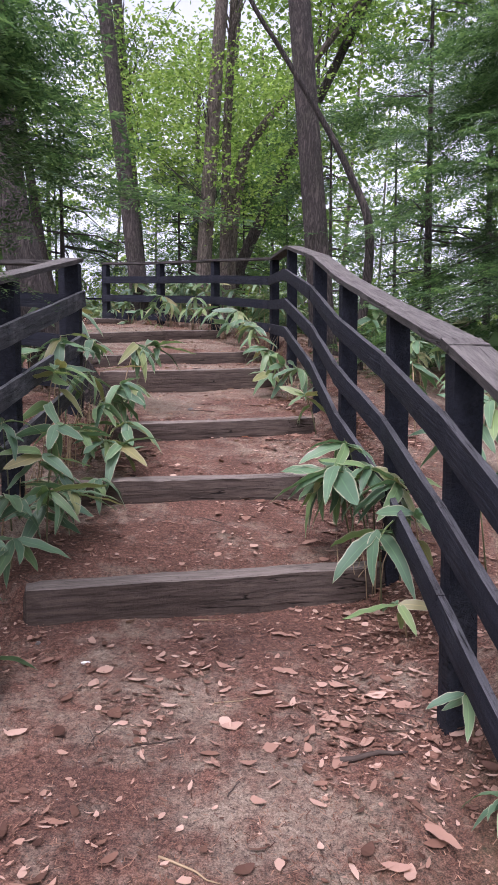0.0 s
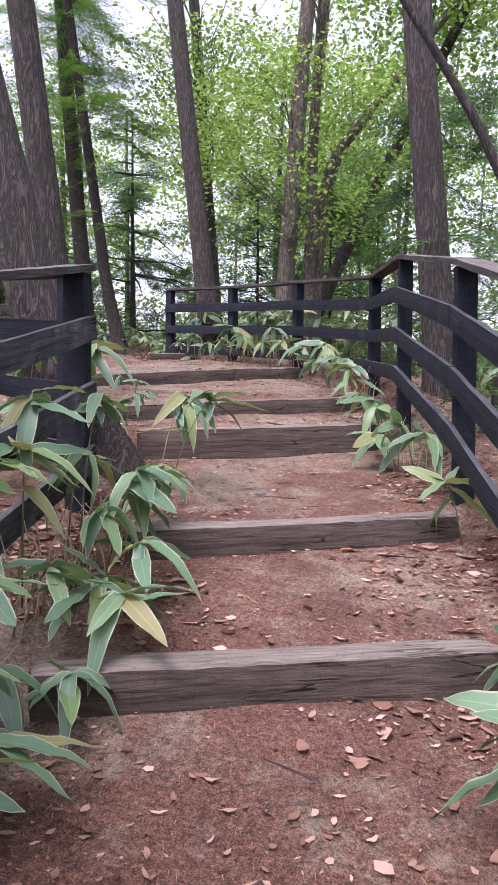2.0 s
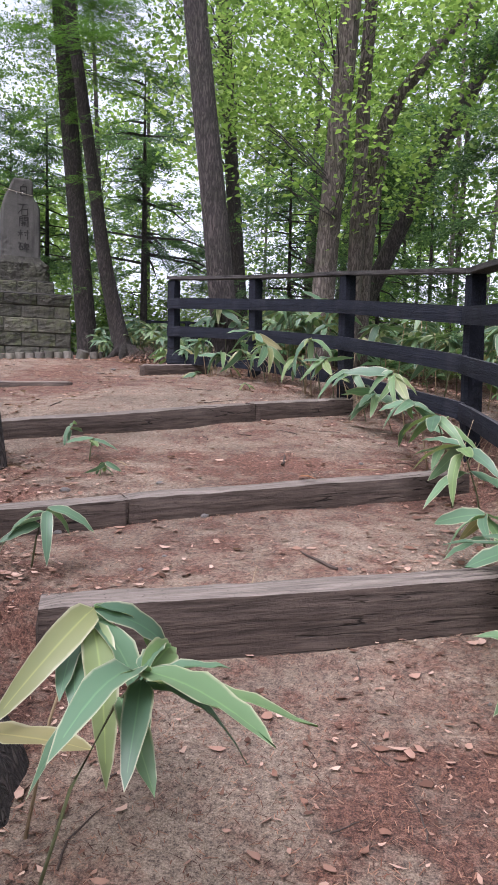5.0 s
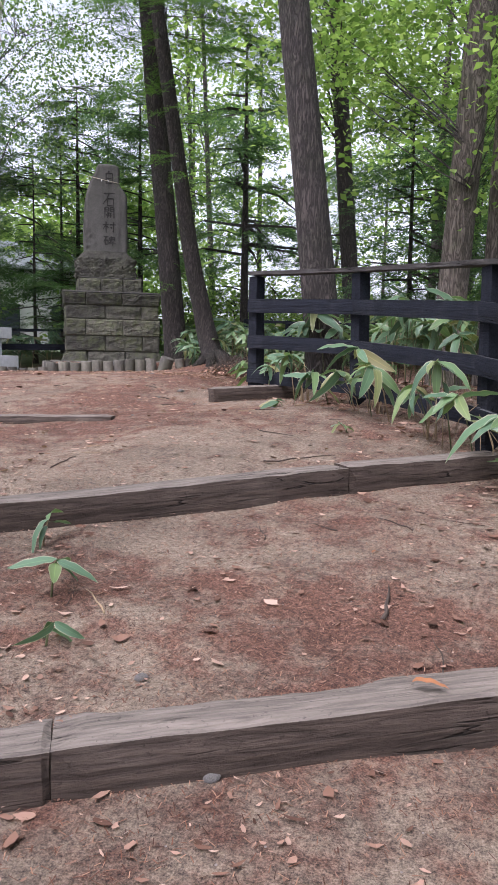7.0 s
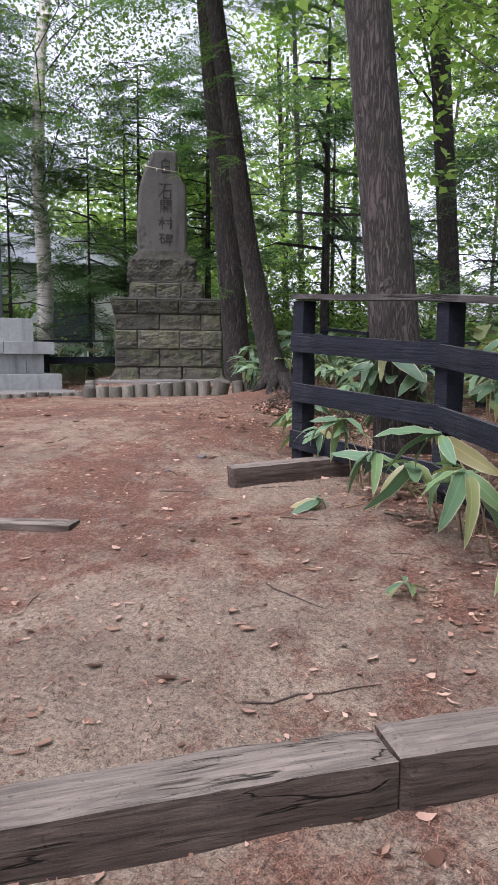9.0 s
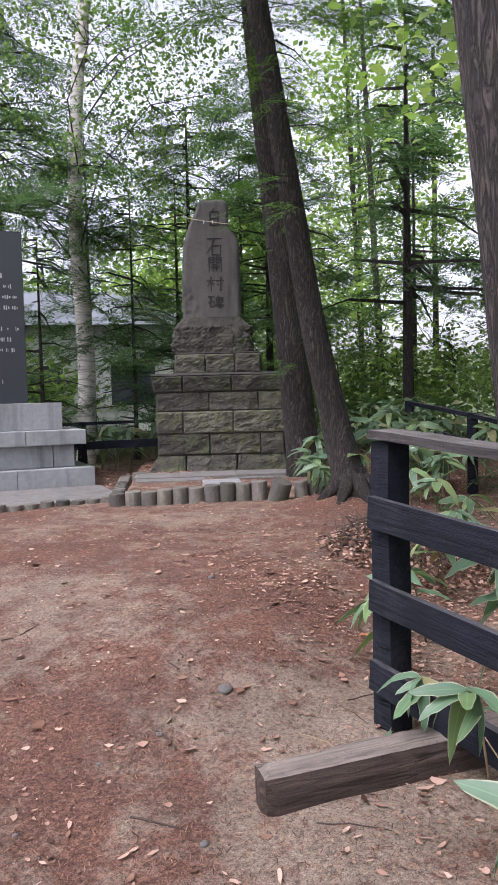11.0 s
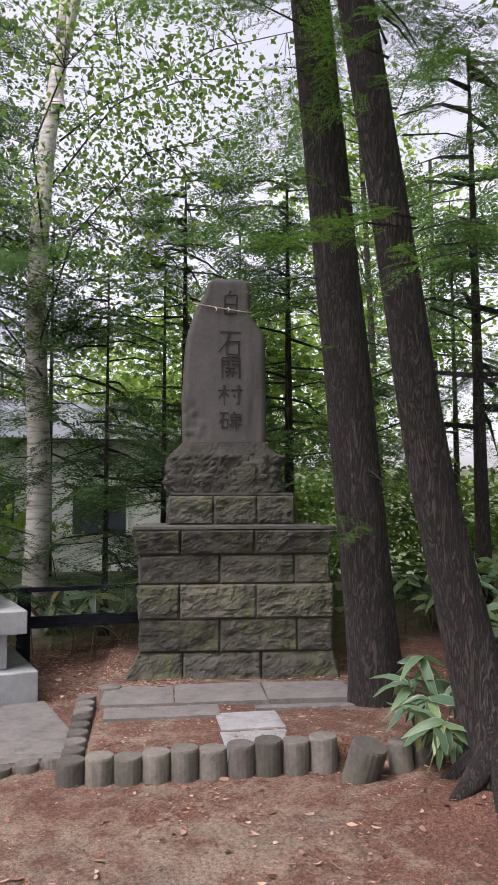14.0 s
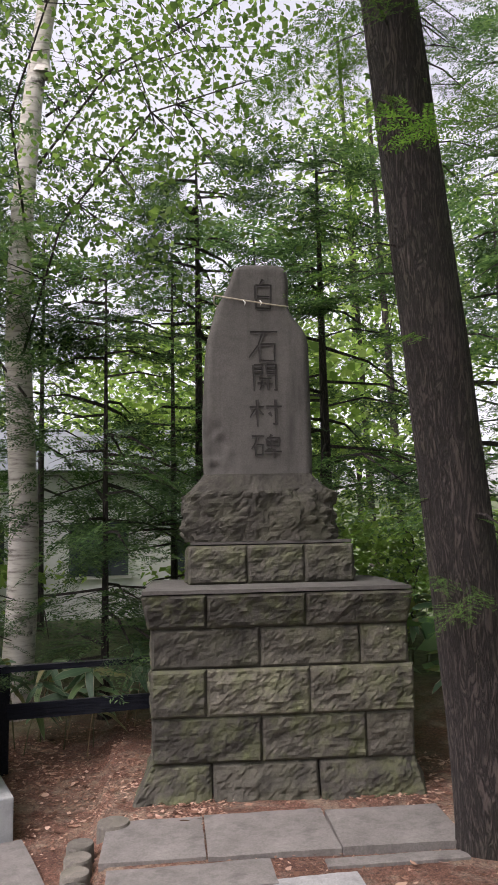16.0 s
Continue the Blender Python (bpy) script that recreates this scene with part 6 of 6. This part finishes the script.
def leaf_density(x, y):
    right = np.interp(y, [-1, 2.5, 6.3, 8, 10, 11.6, 12.9, 13.5, 17], [0.92, 0.76, 0.58, 0.45, 0.31, -0.56, -1.56, -2.5, -3.6]) - x
    lf = x - np.interp(y, [-1, 2, 5.6, 7.5, 9.5, 12, 17], [-1.4, -1.4, -1.3, -1.75, -2.8, -5.5, -9])
    d = 0.17 + 1.5 * np.exp(-np.maximum(0, right) / 0.26) + 1.6 * np.exp(-np.maximum(0, lf) / 0.24)
    d = np.where(y < 3.2, np.maximum(d, 0.34 + 0.9 * np.exp(-((x - 0.45) ** 2 + (y - 2.75) ** 2) / 0.10)), d)
    patchy = 0.55 + 0.45 * np.sin(5.1 * x + 2.3 * y) * np.sin(3.7 * y - 2.9 * x)
    d = d + 1.2 * np.exp(-((x + 3.4) ** 2 + (y - 14.9) ** 2) / 0.6)
    d = np.where((y > 15.8) & (x < -4.5), np.maximum(d, 0.22), d)
    d = np.where((y > 17.4) & (x < -6.9) | (y > 18.4) & (x < -4.2), 1.25, d)
    return np.where((right < -0.5) | (lf < -0.8), 0.35, d * patchy) * 0.8


rng = np.random.default_rng(44)
lx, ly = litter_points(rng, 520000, leaf_density)
n = len(lx)
a = rng.uniform(0, 2 * np.pi, n)
edge = np.interp(ly, [-1, 2.5, 6.3, 8, 10, 11.6, 12.9, 13.5, 17], [0.92, 0.76, 0.58, 0.45, 0.31, -0.56, -1.56, -2.5, -3.6]) - lx
large = rng.uniform(0, 1, n) < np.where(ly < 3.2, 0.07, np.where((edge < 0.45) & (ly < 13), 0.045, 0.010))
ln = np.where(large, rng.uniform(0.022, 0.046, n), 0.007 + 0.050 * rng.beta(0.8, 4.2, n)) * np.where(ly > 6, 0.85, 1.0)
wd = ln * rng.uniform(0.2, 0.62, n)
curl = rng.uniform(0.0, 0.35, n) * ln
tilt = rng.normal(0, 0.3, n)
c, s = np.cos(a), np.sin(a)
z = ground_z(lx, ly) + 0.008
verts, faces = [], []
prof = ((-1.0, 0.0), (-0.45, 0.85), (0.2, 1.0), (0.75, 0.55), (1.0, 0.0))
V = np.zeros((n, 10, 3))
for k, (u, w) in enumerate(prof):
    for j, sg in enumerate((-1, 1)):
        px = u * ln * np.where(large, rng.uniform(0.92, 1.05, n), rng.uniform(0.7, 1.1, n))
        py = sg * max(w, 0.06) * wd * np.where(large, rng.uniform(0.8, 1.05, n), rng.uniform(0.45, 1.2, n))
        V[:, 2 * k + j, 0] = lx + px * c - py * s
        V[:, 2 * k + j, 1] = ly + px * s + py * c
        V[:, 2 * k + j, 2] = z + abs(u) ** 2 * curl + tilt * py + 0.3 * curl * w
F = []
base = np.arange(n) * 10
for k in range(4):
    F.append(np.stack([base + 2 * k, base + 2 * k + 2, base + 2 * k + 3, base + 2 * k + 1], 1))
F = np.concatenate(F)
fl = new("fallen_leaves", mesh_from("fallen_leaves", V.reshape(-1, 3).tolist(), F.tolist(), DEAD_LEAF))
tagged(fl, "scattered dry pinkish-brown fallen leaves", "fallen leaves", kind="stuff")

# large dry leaves lying singly
big = blade(0.15, 0.04, 0.08, 0.25, 9).copy()
big.materials.clear()
big.materials.append(DEAD_LEAF)
for x, y, yaw in ((0.28, 2.28, 70), (0.52, 2.05, -60), (0.6, 2.2, 100), (0.45, 2.75, 20), (0.2, 2.9, 150), (0.35, 5.05, 10), (0.55, 5.2, 40), (0.3, 6.3, -20), (0.45, 6.6, 30), (0.05, 6.55, 5), (0.3, 6.9, 60),
                  (0.3, 4.05, 35), (0.1, 3.3, -10), (-0.6, 4.5, 80), (-0.9, 4.8, 10), (-1.0, 4.4, -30), (-0.8, 5.2, 20), (0.0, 8.4, 15), (-0.45, 10.5, -10), (-1.6, 12.2, 10), (-1.9, 12.5, 60), (-1.75, 12.35, -20), (-1.2, 11.9, 30)):
    lf = new("dry_leaf", big)
    lf.matrix_basis = pose(x, y, gz(x, y) + 0.012, sr.gauss(0, 10), sr.gauss(0, 6), yaw)
    tagged(lf, "long dry tan leaf lying on the soil", "fallen leaf", "single dry leaves")

rng = np.random.default_rng(45)
nx1, ny1 = litter_points(rng, 420000, lambda x, y: np.where((np.sin(2.1 * x + 0.8 * y) * np.sin(1.7 * y - 1.2 * x) > -0.35) & (seg_dist(x, y, PATH_LINE) < 2.2), 0.9, 0.35))
n = len(nx1)
a = rng.uniform(0, np.pi, n)
ln = rng.uniform(0.004, 0.015, n)
c, s = np.cos(a), np.sin(a)
z = ground_z(nx1, ny1) + 0.003
w = rng.uniform(0.0005, 0.0014, n)
up = rng.uniform(0, 0.006, n)
Q = np.stack([np.stack([nx1 - c * ln - s * w, ny1 - s * ln + c * w, z], 1), np.stack([nx1 - c * ln + s * w, ny1 - s * ln - c * w, z], 1),
              np.stack([nx1 + c * ln + s * w, ny1 + s * ln - c * w, z + up], 1), np.stack([nx1 + c * ln - s * w, ny1 + s * ln + c * w, z + up], 1)], 1)
tagged(new("needle_litter", soup("needle_litter", Q, 4, NEEDLE_LITTER)), "reddish fallen conifer needles strewn on the path", "needle litter", kind="stuff")


def twig(x, y, ln, yaw, seed, r=0.004):
    q = random.Random(seed)
    pts = []
    bend = q.uniform(-0.25, 0.25)
    for k in range(6):
        u = k / 5 - 0.5
        px, py = u * ln, bend * ln * (u * u) + q.gauss(0, 0.02) * ln
        cx_, sx_ = math.cos(math.radians(yaw)), math.sin(math.radians(yaw))
        wx, wy = x + px * cx_ - py * sx_, y + px * sx_ + py * cx_
        pts.append((wx - x, wy - y, gz(wx, wy) + r))
    ob = new("twig", tube("twig", pts, [r, r, r * 0.9, r * 0.8, r * 0.6, r * 0.3], TWIG if seed % 4 else DEAD_STEM, 5))
    ob.matrix_basis = Matrix.Translation((x, y, 0))
    return tagged(ob, "thin dry twig lying on the soil", "twig", "fallen twigs")


twig(0.42, 2.36, 0.24, 12, 1, 0.011)
twig(-0.16, 1.85, 0.19, -25, 4, 0.004)
twig(-0.83, 9.35, 0.28, 95, 2, 0.008)
twig(-0.55, 7.9, 0.25, 130, 3, 0.007)
twig(-1.5, 10.75, 0.42, 35, 5, 0.0035)
twig(-1.8, 11.3, 0.3, -20, 6, 0.0035)
for k in range(280):
    x, y = sr.uniform(-5.8, 0.6), sr.uniform(1.2, 16)
    if seg_dist(x, y, PATH_LINE) < 1.7:
        twig(x, y, sr.uniform(0.06, 0.26), sr.uniform(0, 180), sr.randrange(9999), sr.uniform(0.0015, 0.004))


def pebble_mesh(seed):
    bm = bmesh.new()
    bmesh.ops.create_icosphere(bm, subdivisions=2, radius=1.0)
    for v in bm.verts:
        v.co *= 1 + 0.25 * noise.noise(v.co * 1.3 + Vector((seed * 3, 0, 0)))
        v.co.z *= 0.55
    return bm_mesh("pebble", bm, PEBBLE, True)


PEBBLES = [pebble_mesh(k) for k in range(4)]
for k in range(150):
    x, y = sr.uniform(-4.5, 0.7), sr.uniform(1.0, 15.5)
    if seg_dist(x, y, PATH_LINE) > 1.2:
        continue
    r = sr.uniform(0.004, 0.016) if k % 9 else sr.uniform(0.02, 0.034)
    ob = new("pebble", PEBBLES[k % 4])
    ob.matrix_basis = pose(x, y, gz(x, y) + r * 0.15, 0, 0, sr.uniform(0, 360)) @ Matrix.Scale(r, 4)
    tagged(ob, "small grey stone half sunk in the soil", "stone", "loose stones")

# single bright leaves and a scrap of paper
ORANGE = plain_material("orange_dead_leaf", (0.30, 0.12, 0.05), 0.8)
flame = BLADES[4].copy()
flame.materials.clear()
flame.materials.append(ORANGE)
for x, y, z, yaw, k in ((-0.06, 5.70, None, 20, 0.55), (-0.70, 8.80, 0.945, 10, 0.55), (-3.05, 14.1, None, 40, 0.6), (-0.95, 9.75, None, 70, 0.3)):
    ob = new("orange_leaf", flame)
    ob.matrix_basis = pose(x, y, (gz(x, y) if z is None else upright(x, y, z)[2]) + 0.012, 0, -8, yaw) @ Matrix.Scale(k, 4)
    tagged(ob, "bright orange-brown dead leaf", "fallen leaf", "single dry leaves")
scrap = new("white_petal", pebble_mesh(7))
scrap.data.materials.clear()
scrap.data.materials.append(PAPER)
scrap.matrix_basis = pose(-0.67, 2.9, gz(-0.67, 2.9) + 0.006, 0, 0, 30) @ Matrix.Diagonal((0.02, 0.014, 0.01, 1))
tagged(scrap, "small white petal on the soil", "petal")

# heap of dark brushwood at the edge of the clearing
heap = thing("brush_pile", Matrix.Translation((-3.35, 15.55, gz(-3.35, 15.55))), "low heap of dark dry brushwood and leaves", "brush pile")
for k in range(290):
    a, q = sr.uniform(0, 6.28), 0.5 * sr.random()
    bx, by = q * math.cos(a) * 1.1, q * math.sin(a)
    hz = 0.22 * (1 - (q / 0.55) ** 2) * math.sqrt(sr.random()) + gz(-3.35 + bx, 15.55 + by) - gz(-3.35, 15.55)
    yaw, ln = sr.uniform(0, 6.28), sr.uniform(0.1, 0.3)
    up = sr.gauss(0, 0.10)
    pts = [(bx + u * ln * math.cos(yaw), by + u * ln * math.sin(yaw) + 0.03 * u * u, max(0.0, hz) + 0.02 + u * up) for u in (-0.5, 0.0, 0.5)]
    part("stick", tube("stick", pts, [0.0045, 0.004, 0.002], TWIG, 4), heap)
rng = np.random.default_rng(77)
q, a = 0.55 * np.sqrt(rng.uniform(0, 1, 1500)), rng.uniform(0, 6.28, 1500)
hp = np.stack([q * np.cos(a) * 1.1, q * np.sin(a), np.zeros(1500)], 1)
hp[:, 2] = ground_z(hp[:, 0] - 3.35, hp[:, 1] + 15.55) - gz(-3.35, 15.55) + 0.02 + 0.17 * (1 - (q / 0.56) ** 2) * rng.uniform(0.2, 1, 1500)
tagged(part("dead_leaves", soup("dead_leaves", leaf_quads(rng, hp, 0.035, 0.5), 4, DEAD_LEAF), heap, None, "brown dead leaves caught in the sticks"), kind="stuff")
